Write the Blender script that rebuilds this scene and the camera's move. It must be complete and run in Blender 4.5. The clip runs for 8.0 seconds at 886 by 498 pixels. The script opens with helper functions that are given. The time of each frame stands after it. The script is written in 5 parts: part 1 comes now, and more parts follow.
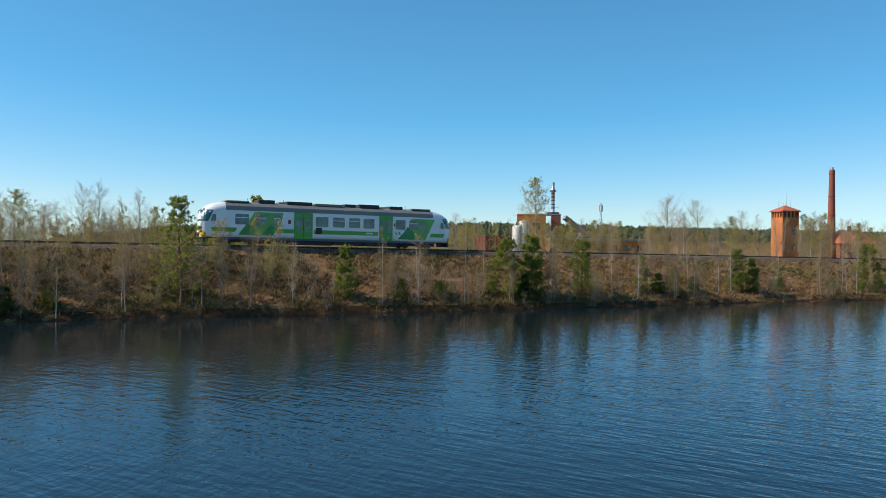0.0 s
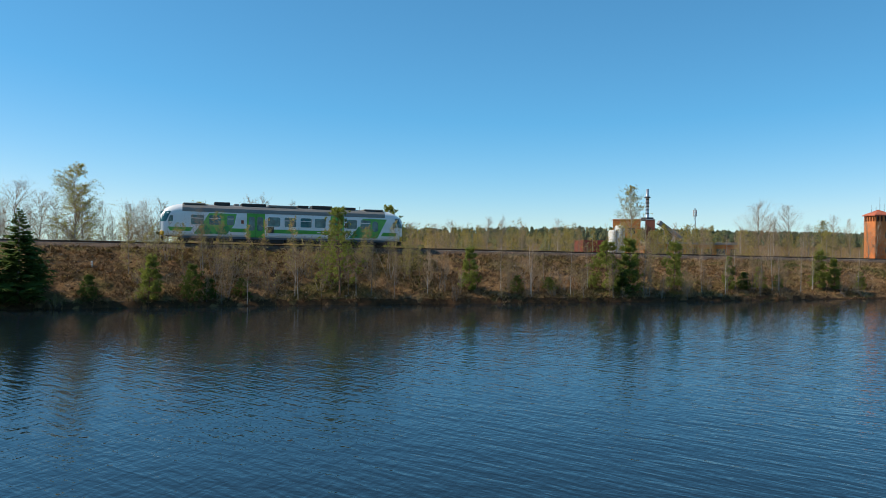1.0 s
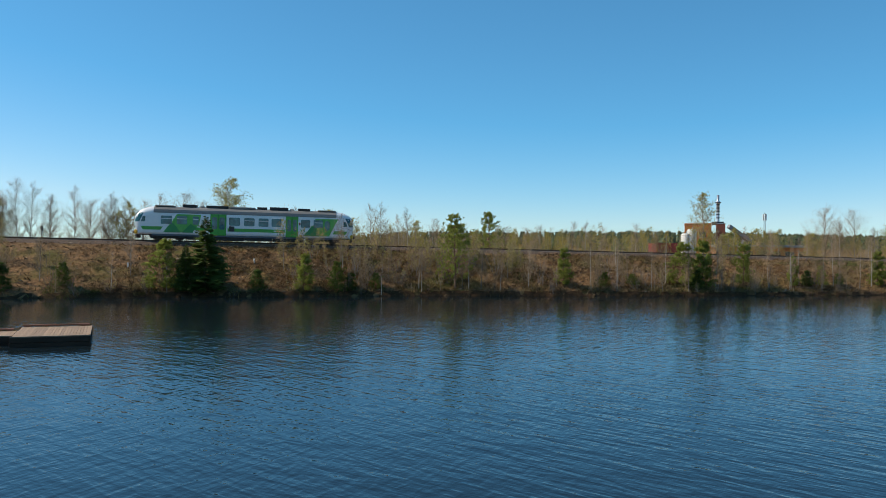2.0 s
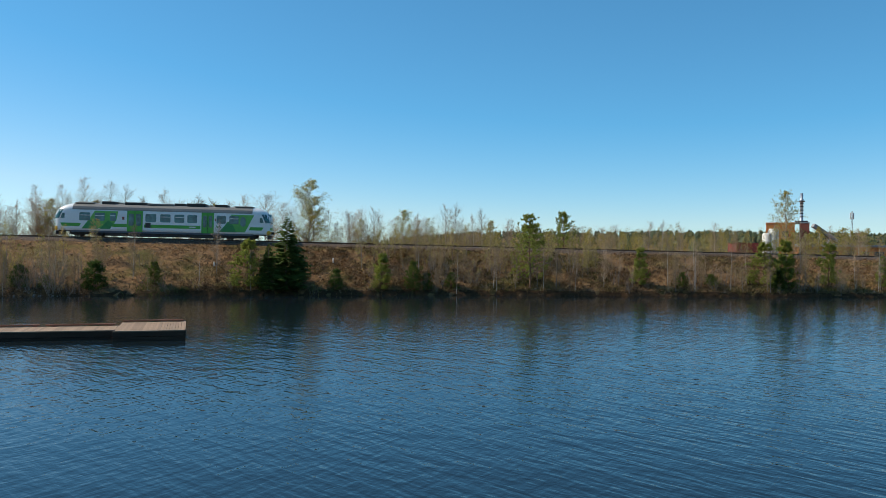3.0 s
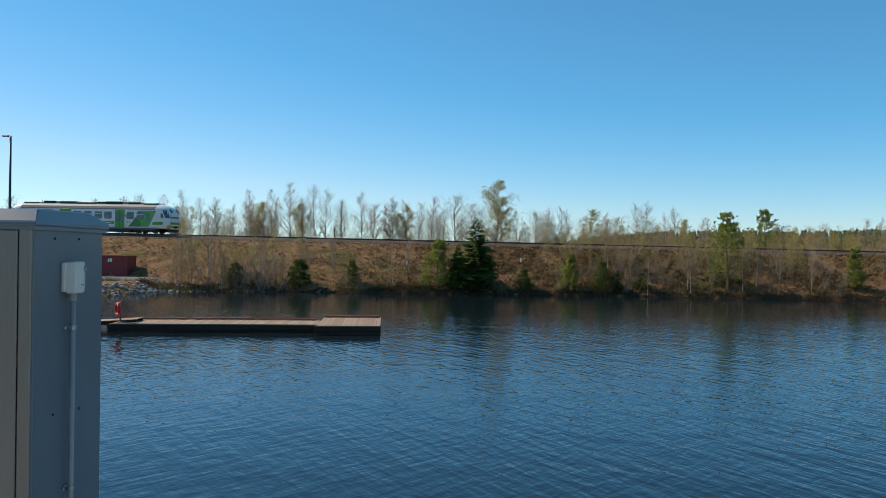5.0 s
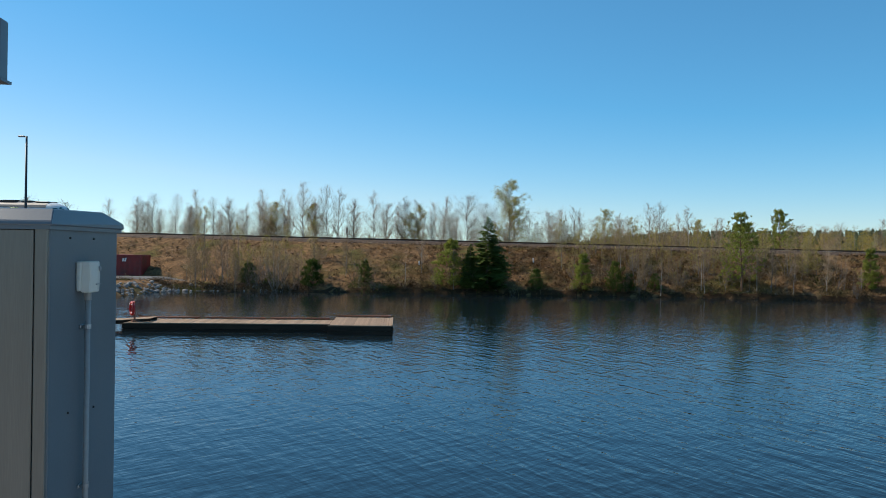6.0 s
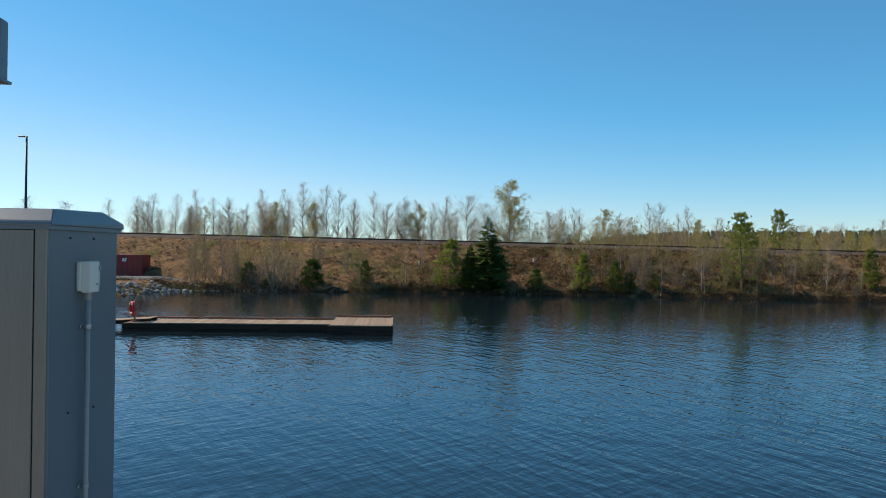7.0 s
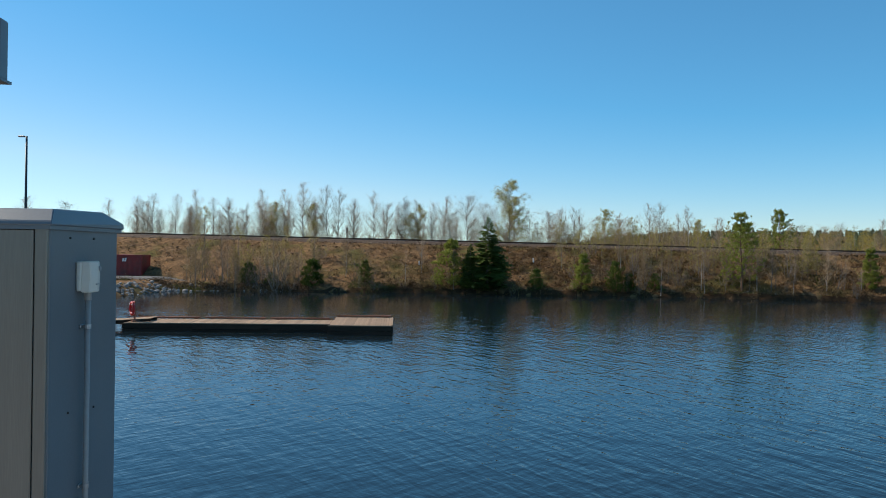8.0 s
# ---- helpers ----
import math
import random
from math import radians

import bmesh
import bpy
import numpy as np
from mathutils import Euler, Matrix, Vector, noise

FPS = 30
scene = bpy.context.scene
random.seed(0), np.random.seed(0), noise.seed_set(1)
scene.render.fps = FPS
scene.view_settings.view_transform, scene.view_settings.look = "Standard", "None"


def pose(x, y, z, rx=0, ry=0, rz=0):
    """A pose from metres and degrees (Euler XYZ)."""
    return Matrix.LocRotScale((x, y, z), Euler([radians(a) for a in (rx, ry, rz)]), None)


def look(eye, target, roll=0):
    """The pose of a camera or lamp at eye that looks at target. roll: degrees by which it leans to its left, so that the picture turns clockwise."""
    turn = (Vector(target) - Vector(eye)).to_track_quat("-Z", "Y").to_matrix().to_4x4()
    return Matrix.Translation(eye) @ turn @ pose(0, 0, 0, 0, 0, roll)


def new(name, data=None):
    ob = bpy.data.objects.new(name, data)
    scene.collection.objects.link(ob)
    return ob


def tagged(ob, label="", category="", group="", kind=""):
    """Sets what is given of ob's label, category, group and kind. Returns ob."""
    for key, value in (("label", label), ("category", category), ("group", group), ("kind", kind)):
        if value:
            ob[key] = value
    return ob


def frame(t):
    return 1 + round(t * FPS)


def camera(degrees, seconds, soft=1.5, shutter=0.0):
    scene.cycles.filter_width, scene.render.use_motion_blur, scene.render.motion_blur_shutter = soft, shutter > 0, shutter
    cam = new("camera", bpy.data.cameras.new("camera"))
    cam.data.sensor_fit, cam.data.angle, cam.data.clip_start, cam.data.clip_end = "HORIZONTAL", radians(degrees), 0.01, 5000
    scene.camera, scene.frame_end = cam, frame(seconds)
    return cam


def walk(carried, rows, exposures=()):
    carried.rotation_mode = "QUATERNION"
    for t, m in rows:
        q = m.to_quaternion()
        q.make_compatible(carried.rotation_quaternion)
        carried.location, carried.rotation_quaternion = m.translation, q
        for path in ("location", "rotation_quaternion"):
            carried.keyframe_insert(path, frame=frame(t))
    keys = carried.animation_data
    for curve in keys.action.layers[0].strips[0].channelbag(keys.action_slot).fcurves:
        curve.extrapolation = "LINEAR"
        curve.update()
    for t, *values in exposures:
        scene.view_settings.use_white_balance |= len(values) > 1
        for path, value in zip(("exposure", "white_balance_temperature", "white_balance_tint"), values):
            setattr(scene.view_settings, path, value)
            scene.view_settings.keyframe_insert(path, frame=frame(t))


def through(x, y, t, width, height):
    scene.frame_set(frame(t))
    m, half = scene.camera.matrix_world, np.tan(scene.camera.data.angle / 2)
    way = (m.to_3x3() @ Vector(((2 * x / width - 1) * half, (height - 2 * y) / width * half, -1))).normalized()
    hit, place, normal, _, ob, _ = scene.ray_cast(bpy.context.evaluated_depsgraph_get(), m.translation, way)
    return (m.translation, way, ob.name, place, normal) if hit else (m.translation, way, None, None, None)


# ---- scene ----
# ---------------------------------------------------------------- camera
cam = camera(58.05, 8.0, soft=0.85)
walk(cam, [
    (0.0, pose(16.17, 22.17, 5.43, 89.67, -0.59, -27.53)),
    (0.5, pose(12.96, 17.50, 5.42, 89.78, -0.50, -24.05)),
    (1.0, pose(8.96, 12.21, 5.07, 89.99, -0.54, -21.05)),
    (1.5, pose(4.20, 6.45, 4.66, 90.25, -0.50, -18.75)),
    (1.7, pose(2.35, 3.80, 4.61, 90.26, -0.54, -17.85)),
    (2.0, pose(0.45, 0.75, 4.60, 90.25, -0.59, -16.50)),
    (2.2, pose(0.00, 0.00, 4.60, 90.23, -0.60, -15.80)),
    (2.8, pose(0.00, 0.00, 4.60, 90.20, -0.62, -12.46)),
    (3.0, pose(0.00, 0.00, 4.60, 90.18, -0.63, -11.29)),
    (3.5, pose(0.00, 0.00, 4.60, 90.14, -0.66, -7.95)),
    (4.0, pose(0.00, 0.00, 4.60, 90.09, -0.72, -4.19)),
    (4.5, pose(0.00, 0.00, 4.60, 90.05, -0.72, -0.68)),
    (5.0, pose(0.00, 0.00, 4.60, 90.02, -0.74, 2.11)),
    (5.2, pose(0.00, 0.00, 4.60, 90.01, -0.76, 2.68)),
    (5.6, pose(0.00, 0.00, 4.60, 90.00, -0.79, 2.98)),
    (6.3, pose(0.00, 0.00, 4.60, 90.00, -0.80, 3.00)),
    (8.0, pose(0.00, 0.00, 4.60, 90.00, -0.80, 3.00)),
], exposures=((0.0, 0.09), (0.5, 0.07), (1.0, 0.04), (1.7, 0.0), (8.0, 0.0)))

# ---------------------------------------------------------------- light
SUN_EL, SUN_AZ = 40.0, -68.0          # azimuth clockwise from +y
sun_dir = Vector((math.sin(radians(SUN_AZ)) * math.cos(radians(SUN_EL)),
                  math.cos(radians(SUN_AZ)) * math.cos(radians(SUN_EL)), math.sin(radians(SUN_EL))))
world = bpy.data.worlds.new("sky")
scene.world = world
world.use_nodes = True
wn = world.node_tree
sky = wn.nodes.new("ShaderNodeTexSky")
sky.sky_type = "NISHITA"
sky.sun_disc = False
sky.sun_elevation = radians(SUN_EL)
sky.sun_rotation = radians(SUN_AZ)
sky.air_density, sky.dust_density, sky.ozone_density = 0.7, 0.1, 3.0
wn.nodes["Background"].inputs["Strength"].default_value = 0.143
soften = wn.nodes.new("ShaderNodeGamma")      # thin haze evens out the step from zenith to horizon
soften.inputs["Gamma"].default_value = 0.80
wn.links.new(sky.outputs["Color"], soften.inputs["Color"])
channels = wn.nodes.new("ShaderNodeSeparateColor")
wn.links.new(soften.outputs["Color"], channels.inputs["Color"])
glare = wn.nodes.new("ShaderNodeMapRange")    # the pale glow of the sky on the sun's side
glare.inputs["From Min"].default_value, glare.inputs["From Max"].default_value = 2.5, 4.2
wn.links.new(channels.outputs["Green"], glare.inputs["Value"])
hue = wn.nodes.new("ShaderNodeMix")           # the clear, saturated blue of a spring sky
hue.data_type = "RGBA"
hue.inputs["A"].default_value, hue.inputs["B"].default_value = (0.55, 1.24, 1.46, 1), (1.08, 1.29, 1.31, 1)
wn.links.new(glare.outputs["Result"], hue.inputs["Factor"])
tint = wn.nodes.new("ShaderNodeMix")
tint.data_type, tint.blend_type = "RGBA", "MULTIPLY"
tint.inputs["Factor"].default_value = 1.0
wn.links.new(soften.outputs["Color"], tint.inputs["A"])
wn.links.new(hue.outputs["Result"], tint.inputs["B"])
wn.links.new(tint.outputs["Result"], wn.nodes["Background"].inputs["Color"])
sun_data = bpy.data.lights.new("sun", "SUN")
sun_data.energy, sun_data.angle, sun_data.color = 5.2, radians(0.53), (1.0, 0.89, 0.74)
sun = new("sun", sun_data)
sun.matrix_world = look(sun_dir * 300, (0, 0, 0))
scene.view_settings.exposure = 0.0

# ---------------------------------------------------------------- materials


def material(name, col_a, col_b=None, scale=4.0, rough=0.8, metal=0.0, bump=0.2, fine=30.0, vary=0.0, island=0.0,
             spec=0.5, stretch=(1, 1, 1), world_space=False, third=None, third_scale=0.6, bump_dist=0.02):
    """Two colours mixed by noise at two scales, bump from the finer one, optional change per object or island."""
    m = bpy.data.materials.new(name)
    m.use_nodes = True
    t = m.node_tree
    n, ln = t.nodes, t.links
    bsdf = n["Principled BSDF"]
    bsdf.inputs["Roughness"].default_value = rough
    bsdf.inputs["Metallic"].default_value = metal
    bsdf.inputs["Specular IOR Level"].default_value = spec
    col_b = col_b or tuple(c * 0.75 for c in col_a)
    if world_space:
        src = n.new("ShaderNodeNewGeometry").outputs["Position"]
    else:
        src = n.new("ShaderNodeTexCoord").outputs["Object"]
    mp = n.new("ShaderNodeMapping")
    mp.inputs["Scale"].default_value = stretch
    ln.new(src, mp.inputs["Vector"])
    coarse = n.new("ShaderNodeTexNoise")
    coarse.inputs["Scale"].default_value = scale
    coarse.inputs["Detail"].default_value = 6.0
    coarse.inputs["Roughness"].default_value = 0.65
    grain = n.new("ShaderNodeTexNoise")
    grain.inputs["Scale"].default_value = fine
    grain.inputs["Detail"].default_value = 3.0
    for q in (coarse, grain):
        ln.new(mp.outputs["Vector"], q.inputs["Vector"])
    ramp = n.new("ShaderNodeValToRGB")
    ramp.color_ramp.elements[0].position, ramp.color_ramp.elements[1].position = 0.36, 0.64
    ramp.color_ramp.elements[0].color = (*col_a, 1)
    ramp.color_ramp.elements[1].color = (*col_b, 1)
    both = n.new("ShaderNodeMath")
    both.operation = "MULTIPLY_ADD"
    both.inputs[1].default_value = 0.65
    half = n.new("ShaderNodeMath")
    half.operation = "MULTIPLY"
    half.inputs[1].default_value = 0.35
    ln.new(grain.outputs["Fac"], half.inputs[0])
    ln.new(coarse.outputs["Fac"], both.inputs[0])
    ln.new(half.outputs[0], both.inputs[2])
    ln.new(both.outputs[0], ramp.inputs["Fac"])
    colour = ramp.outputs["Color"]
    if third:
        big = n.new("ShaderNodeTexNoise")
        big.inputs["Scale"].default_value = third_scale
        big.inputs["Detail"].default_value = 5.0
        ln.new(mp.outputs["Vector"], big.inputs["Vector"])
        cut = n.new("ShaderNodeValToRGB")
        cut.color_ramp.elements[0].position, cut.color_ramp.elements[1].position = 0.5, 0.68
        ln.new(big.outputs["Fac"], cut.inputs["Fac"])
        mix = n.new("ShaderNodeMix")
        mix.data_type = "RGBA"
        ln.new(cut.outputs["Color"], mix.inputs["Factor"])
        ln.new(colour, mix.inputs["A"])
        mix.inputs["B"].default_value = (*third, 1)
        colour = mix.outputs["Result"]
    if vary or island:
        if island:
            rnd = n.new("ShaderNodeNewGeometry").outputs["Random Per Island"]
        else:
            rnd = n.new("ShaderNodeObjectInfo").outputs["Random"]
        amount = vary or island
        span = n.new("ShaderNodeMapRange")
        span.inputs["To Min"].default_value, span.inputs["To Max"].default_value = 1 - amount, 1 + amount
        ln.new(rnd, span.inputs["Value"])
        hsv = n.new("ShaderNodeHueSaturation")
        ln.new(span.outputs["Result"], hsv.inputs["Value"])
        ln.new(colour, hsv.inputs["Color"])
        colour = hsv.outputs["Color"]
    ln.new(colour, bsdf.inputs["Base Color"])
    if bump:
        bp = n.new("ShaderNodeBump")
        bp.inputs["Strength"].default_value, bp.inputs["Distance"].default_value = bump, bump_dist
        ln.new(both.outputs[0], bp.inputs["Height"])
        ln.new(bp.outputs["Normal"], bsdf.inputs["Normal"])
    return m


def leafy(name, col_a, col_b, through=0.25):
    """Foliage: colour per island, with some light passing through."""
    m = material(name, col_a, col_b, scale=0.8, rough=0.65, bump=0.0, island=0.35, spec=0.2)
    b = m.node_tree.nodes["Principled BSDF"]
    b.inputs["Transmission Weight"].default_value = 0.0
    b.inputs["Subsurface Weight"].default_value = 0.0
    t = m.node_tree
    tr = t.nodes.new("ShaderNodeBsdfTranslucent")
    mx = t.nodes.new("ShaderNodeMixShader")
    mx.inputs["Fac"].default_value = through
    col = b.inputs["Base Color"].links[0].from_socket
    t.links.new(col, tr.inputs["Color"])
    t.links.new(b.outputs[0], mx.inputs[1])
    t.links.new(tr.outputs[0], mx.inputs[2])
    t.links.new(mx.outputs[0], t.nodes["Material Output"].inputs["Surface"])
    return m


def water_material():
    m = bpy.data.materials.new("lake_water")
    m.use_nodes = True
    t = m.node_tree
    n, ln = t.nodes, t.links
    b = n["Principled BSDF"]
    b.inputs["Base Color"].default_value = (0.008, 0.015, 0.020, 1)
    b.inputs["Roughness"].default_value = 0.06
    b.inputs["IOR"].default_value = 1.333
    pos = n.new("ShaderNodeNewGeometry").outputs["Position"]
    normal = None
    # gusts make some reaches rougher than others, and the lee of the bank lies calmer
    gust = n.new("ShaderNodeTexNoise")
    gust.inputs["Scale"].default_value, gust.inputs["Detail"].default_value = 0.045, 3.0
    ln.new(pos, gust.inputs["Vector"])
    split = n.new("ShaderNodeSeparateXYZ")
    ln.new(pos, split.inputs["Vector"])
    lee = n.new("ShaderNodeMapRange")
    lee.inputs["From Min"].default_value, lee.inputs["From Max"].default_value = 44.0, 78.0
    lee.inputs["To Min"].default_value, lee.inputs["To Max"].default_value = 1.0, 0.3
    ln.new(split.outputs["Y"], lee.inputs["Value"])
    for scale, stretch, turn, dist, strength in ((0.5, 0.5, -40, 0.05, 0.8), (2.9, 0.28, -62, 0.040, 0.95),
                                                 (3.6, 0.32, 50, 0.022, 0.95), (8.0, 0.5, -50, 0.009, 0.9)):
        mp = n.new("ShaderNodeMapping")
        mp.vector_type = "TEXTURE"
        mp.inputs["Rotation"].default_value = (0, 0, radians(turn))
        mp.inputs["Scale"].default_value = (1 / stretch, 1, 1)
        ln.new(pos, mp.inputs["Vector"])
        tx = n.new("ShaderNodeTexNoise")
        tx.inputs["Scale"].default_value, tx.inputs["Detail"].default_value = scale, 1.6
        tx.inputs["Distortion"].default_value = 0.2
        ln.new(mp.outputs["Vector"], tx.inputs["Vector"])
        rng = n.new("ShaderNodeMapRange")
        rng.inputs["From Min"].default_value, rng.inputs["From Max"].default_value = 0.3, 0.7
        rng.inputs["To Min"].default_value, rng.inputs["To Max"].default_value = strength * 0.6, strength
        ln.new(gust.outputs["Fac"], rng.inputs["Value"])
        bp = n.new("ShaderNodeBump")
        bp.inputs["Distance"].default_value = dist
        calm = n.new("ShaderNodeMath")
        calm.operation = "MULTIPLY"
        ln.new(rng.outputs["Result"], calm.inputs[0])
        ln.new(lee.outputs["Result"], calm.inputs[1])
        ln.new(calm.outputs[0], bp.inputs["Strength"])
        ln.new(tx.outputs["Fac"], bp.inputs["Height"])
        if normal:
            ln.new(normal, bp.inputs["Normal"])
        normal = bp.outputs["Normal"]
    ln.new(normal, b.inputs["Normal"])
    return m


WATER = water_material()
EARTH = material("dry_bank_earth", (0.060, 0.035, 0.019), (0.31, 0.175, 0.080), scale=1.5, fine=5.0, rough=0.95, bump=1.0,
                 world_space=True, third=(0.095, 0.085, 0.022), third_scale=0.22, bump_dist=0.25, spec=0.1)
GRASS = material("dry_grass", (0.14, 0.078, 0.032), (0.36, 0.225, 0.105), scale=0.25, rough=0.9, bump=0, island=0.7, spec=0.1,
                 world_space=True, third=(0.13, 0.13, 0.04), third_scale=0.12)
CLOD = material("bank_clod", (0.07, 0.040, 0.022), (0.34, 0.25, 0.17), scale=1.1, rough=0.95, bump=0, island=0.6, spec=0.1, world_space=True)
BALLAST = material("railway_ballast", (0.050, 0.031, 0.020), (0.13, 0.082, 0.052), scale=3.0, fine=12.0, rough=0.95, bump=1.0,
                   world_space=True, bump_dist=0.08)
SLEEPER = material("sleeper_concrete", (0.30, 0.28, 0.25), (0.2, 0.18, 0.16), scale=5, rough=0.9, vary=0.2)
MUD = material("wet_mud_undercut_shade", (0.030, 0.016, 0.008), (0.095, 0.052, 0.024), scale=2.5, fine=14, rough=0.95, spec=0.1, bump=1.0, world_space=True, bump_dist=0.1)
STEEL = material("rail_steel", (0.07, 0.05, 0.04), (0.12, 0.08, 0.06), scale=6, rough=0.5, metal=0.7)
STONE = material("shore_stone", (0.22, 0.20, 0.185), (0.36, 0.335, 0.31), scale=3.0, rough=0.9, vary=0.35, bump=0.6)
BARK = material("grey_bark", (0.16, 0.13, 0.11), (0.30, 0.26, 0.22), scale=3.0, rough=0.9, vary=0.25, stretch=(1, 1, 0.3))
BIRCH = material("birch_bark", (0.46, 0.42, 0.37), (0.26, 0.23, 0.20), scale=2.2, rough=0.8, vary=0.2, stretch=(1, 1, 2.5))
TWIG = material("birch_twig", (0.25, 0.17, 0.10), (0.39, 0.28, 0.18), scale=1.0, rough=0.9, bump=0, vary=0.25)
PALE_TWIG = material("pale_twig", (0.36, 0.27, 0.185), (0.25, 0.18, 0.12), scale=1.0, rough=0.9, bump=0, vary=0.2)
PINE_BARK = material("pine_bark", (0.24, 0.13, 0.07), (0.13, 0.085, 0.06), scale=4.0, rough=0.95, stretch=(1, 1, 0.4))
BUDS = leafy("birch_buds", (0.47, 0.42, 0.10), (0.36, 0.31, 0.07), 0.6)
BROWN_BUDS = leafy("brown_buds", (0.25, 0.17, 0.08), (0.33, 0.24, 0.11), 0.3)
STRAW = material("dry_stalk", (0.42, 0.30, 0.17), (0.27, 0.185, 0.10), scale=0.5, rough=0.9, bump=0, island=0.4, spec=0.1, world_space=True)
HEATH = leafy("dark_heath", (0.055, 0.035, 0.018), (0.11, 0.065, 0.03), 0.1)
HERB = leafy("olive_growth", (0.13, 0.135, 0.03), (0.075, 0.085, 0.022), 0.3)
NEEDLE = leafy("spruce_needles", (0.070, 0.110, 0.024), (0.125, 0.17, 0.038), 0.42)
HERB_NEEDLE = leafy("olive_bush_needles", (0.11, 0.145, 0.03), (0.17, 0.20, 0.045), 0.45)
PINE_NEEDLE = leafy("pine_needles", (0.20, 0.235, 0.045), (0.31, 0.33, 0.075), 0.62)
FAR_NEEDLE = leafy("far_conifers", (0.050, 0.072, 0.036), (0.085, 0.105, 0.050), 0.2)
FAR_BIRCH = leafy("young_birch_leaves", (0.40, 0.32, 0.07), (0.26, 0.19, 0.055), 0.45)
WHITE = material("white_train_paint", (0.80, 0.81, 0.80), (0.70, 0.71, 0.70), scale=0.8, rough=0.35, bump=0.03, stretch=(0.4, 1, 2))
GREEN = material("green_train_paint", (0.065, 0.37, 0.04), (0.05, 0.30, 0.035), scale=0.9, rough=0.35, bump=0.03)
LIGHT_GREEN = material("light_green_film", (0.15, 0.46, 0.09), (0.07, 0.34, 0.06), scale=1.1, rough=0.4, bump=0.02)
DARK_GREEN = material("dark_green_film", (0.02, 0.20, 0.06), (0.04, 0.28, 0.07), scale=1.3, rough=0.4, bump=0.02)
ROOF_GREY = material("train_roof_grey", (0.17, 0.16, 0.145), (0.23, 0.215, 0.195), scale=1.0, rough=0.6, stretch=(0.3, 1, 1))
BLACK = material("plain_black_metal", (0.022, 0.021, 0.02), (0.045, 0.04, 0.036), scale=3, rough=0.7)
SKIRT = material("blue_grey_skirt", (0.10, 0.13, 0.16), (0.07, 0.09, 0.11), scale=1.5, rough=0.6)
GRAVEL = material("grey_gravel", (0.10, 0.098, 0.096), (0.18, 0.175, 0.17), scale=2.5, fine=9.0, rough=0.95, bump=1.0, world_space=True, bump_dist=0.08)
YELLOW = material("yellow_paint", (0.75, 0.42, 0.02), (0.6, 0.33, 0.02), scale=2, rough=0.5)
# teal patches painted in for sky reflected in and seen through the panes
GLASS_DARK = material("train_glass_painted_sky", (0.012, 0.06, 0.07), (0.06, 0.22, 0.24), scale=1.1, fine=3.0, rough=0.06, bump=0, spec=0.5)
LAMP_GLASS = material("headlight_glass", (0.7, 0.7, 0.66), (0.6, 0.6, 0.58), scale=3, rough=0.1, bump=0)
DECK = material("weathered_deck_board", (0.36, 0.24, 0.15), (0.25, 0.165, 0.105), scale=2.0, rough=0.85, vary=0.22, stretch=(6, 0.7, 1))
DECK_SIDE = material("dark_side_timber", (0.075, 0.045, 0.030), (0.045, 0.029, 0.020), scale=2.0, rough=0.9, spec=0.15, vary=0.2, stretch=(0.5, 3, 3))
KERB = material("red_brown_timber", (0.30, 0.115, 0.065), (0.22, 0.09, 0.05), scale=3.0, rough=0.8)
CONCRETE = material("grey_concrete", (0.36, 0.35, 0.33), (0.27, 0.26, 0.25), scale=1.2, rough=0.9, bump=0.4)
FLOAT = material("float_concrete", (0.30, 0.33, 0.32), (0.22, 0.25, 0.24), scale=2.0, rough=0.8)
RED = material("red_plastic", (0.55, 0.02, 0.02), (0.42, 0.015, 0.015), scale=5, rough=0.45)
RED_STEEL = material("red_container_paint", (0.27, 0.025, 0.022), (0.20, 0.02, 0.02), scale=1.2, rough=0.55, third=(0.15, 0.03, 0.025), third_scale=0.8)
OFF_WHITE = material("off_white_plastic", (0.66, 0.64, 0.56), (0.60, 0.58, 0.51), scale=6, rough=0.5, bump=0.02)
LETTER = material("white_sign_paint", (0.78, 0.77, 0.74), (0.68, 0.67, 0.64), scale=4, rough=0.6, bump=0)
CABINET = material("grey_cabinet_enamel", (0.135, 0.155, 0.170), (0.115, 0.133, 0.148), scale=2.5, fine=120, rough=0.38, metal=0.0, bump=0.04, spec=0.6)
# warm dark tone painted in for the surroundings the front would mirror
CABINET_FRONT = material("brushed_sheet_warm_reflection", (0.235, 0.215, 0.185), (0.185, 0.168, 0.145), scale=1.6, fine=60, rough=0.34, metal=0.55, bump=0.03,
                         stretch=(5, 5, 0.25))
PIPE = material("grey_conduit", (0.34, 0.33, 0.31), (0.27, 0.262, 0.25), scale=10, rough=0.5, bump=0.02)
ZINC = material("zinc_steel", (0.42, 0.43, 0.44), (0.30, 0.31, 0.32), scale=6, rough=0.4, metal=0.85)
DARK_STEEL = material("dark_post_paint", (0.035, 0.037, 0.042), (0.05, 0.05, 0.055), scale=4, rough=0.5)
BRICK = material("orange_brick", (0.60, 0.20, 0.055), (0.47, 0.145, 0.045), scale=0.9, fine=9, rough=0.9, bump=0.3)
DARK_BRICK = material("old_red_brick", (0.28, 0.085, 0.05), (0.20, 0.065, 0.045), scale=0.7, fine=9, rough=0.9, bump=0.3, stretch=(1, 1, 0.5))
TILE_RED = material("red_roof_sheet", (0.48, 0.13, 0.06), (0.40, 0.10, 0.05), scale=1.5, rough=0.7)
SILVER = material("stainless_stack", (0.55, 0.56, 0.58), (0.42, 0.43, 0.45), scale=1.5, rough=0.35, metal=0.8)
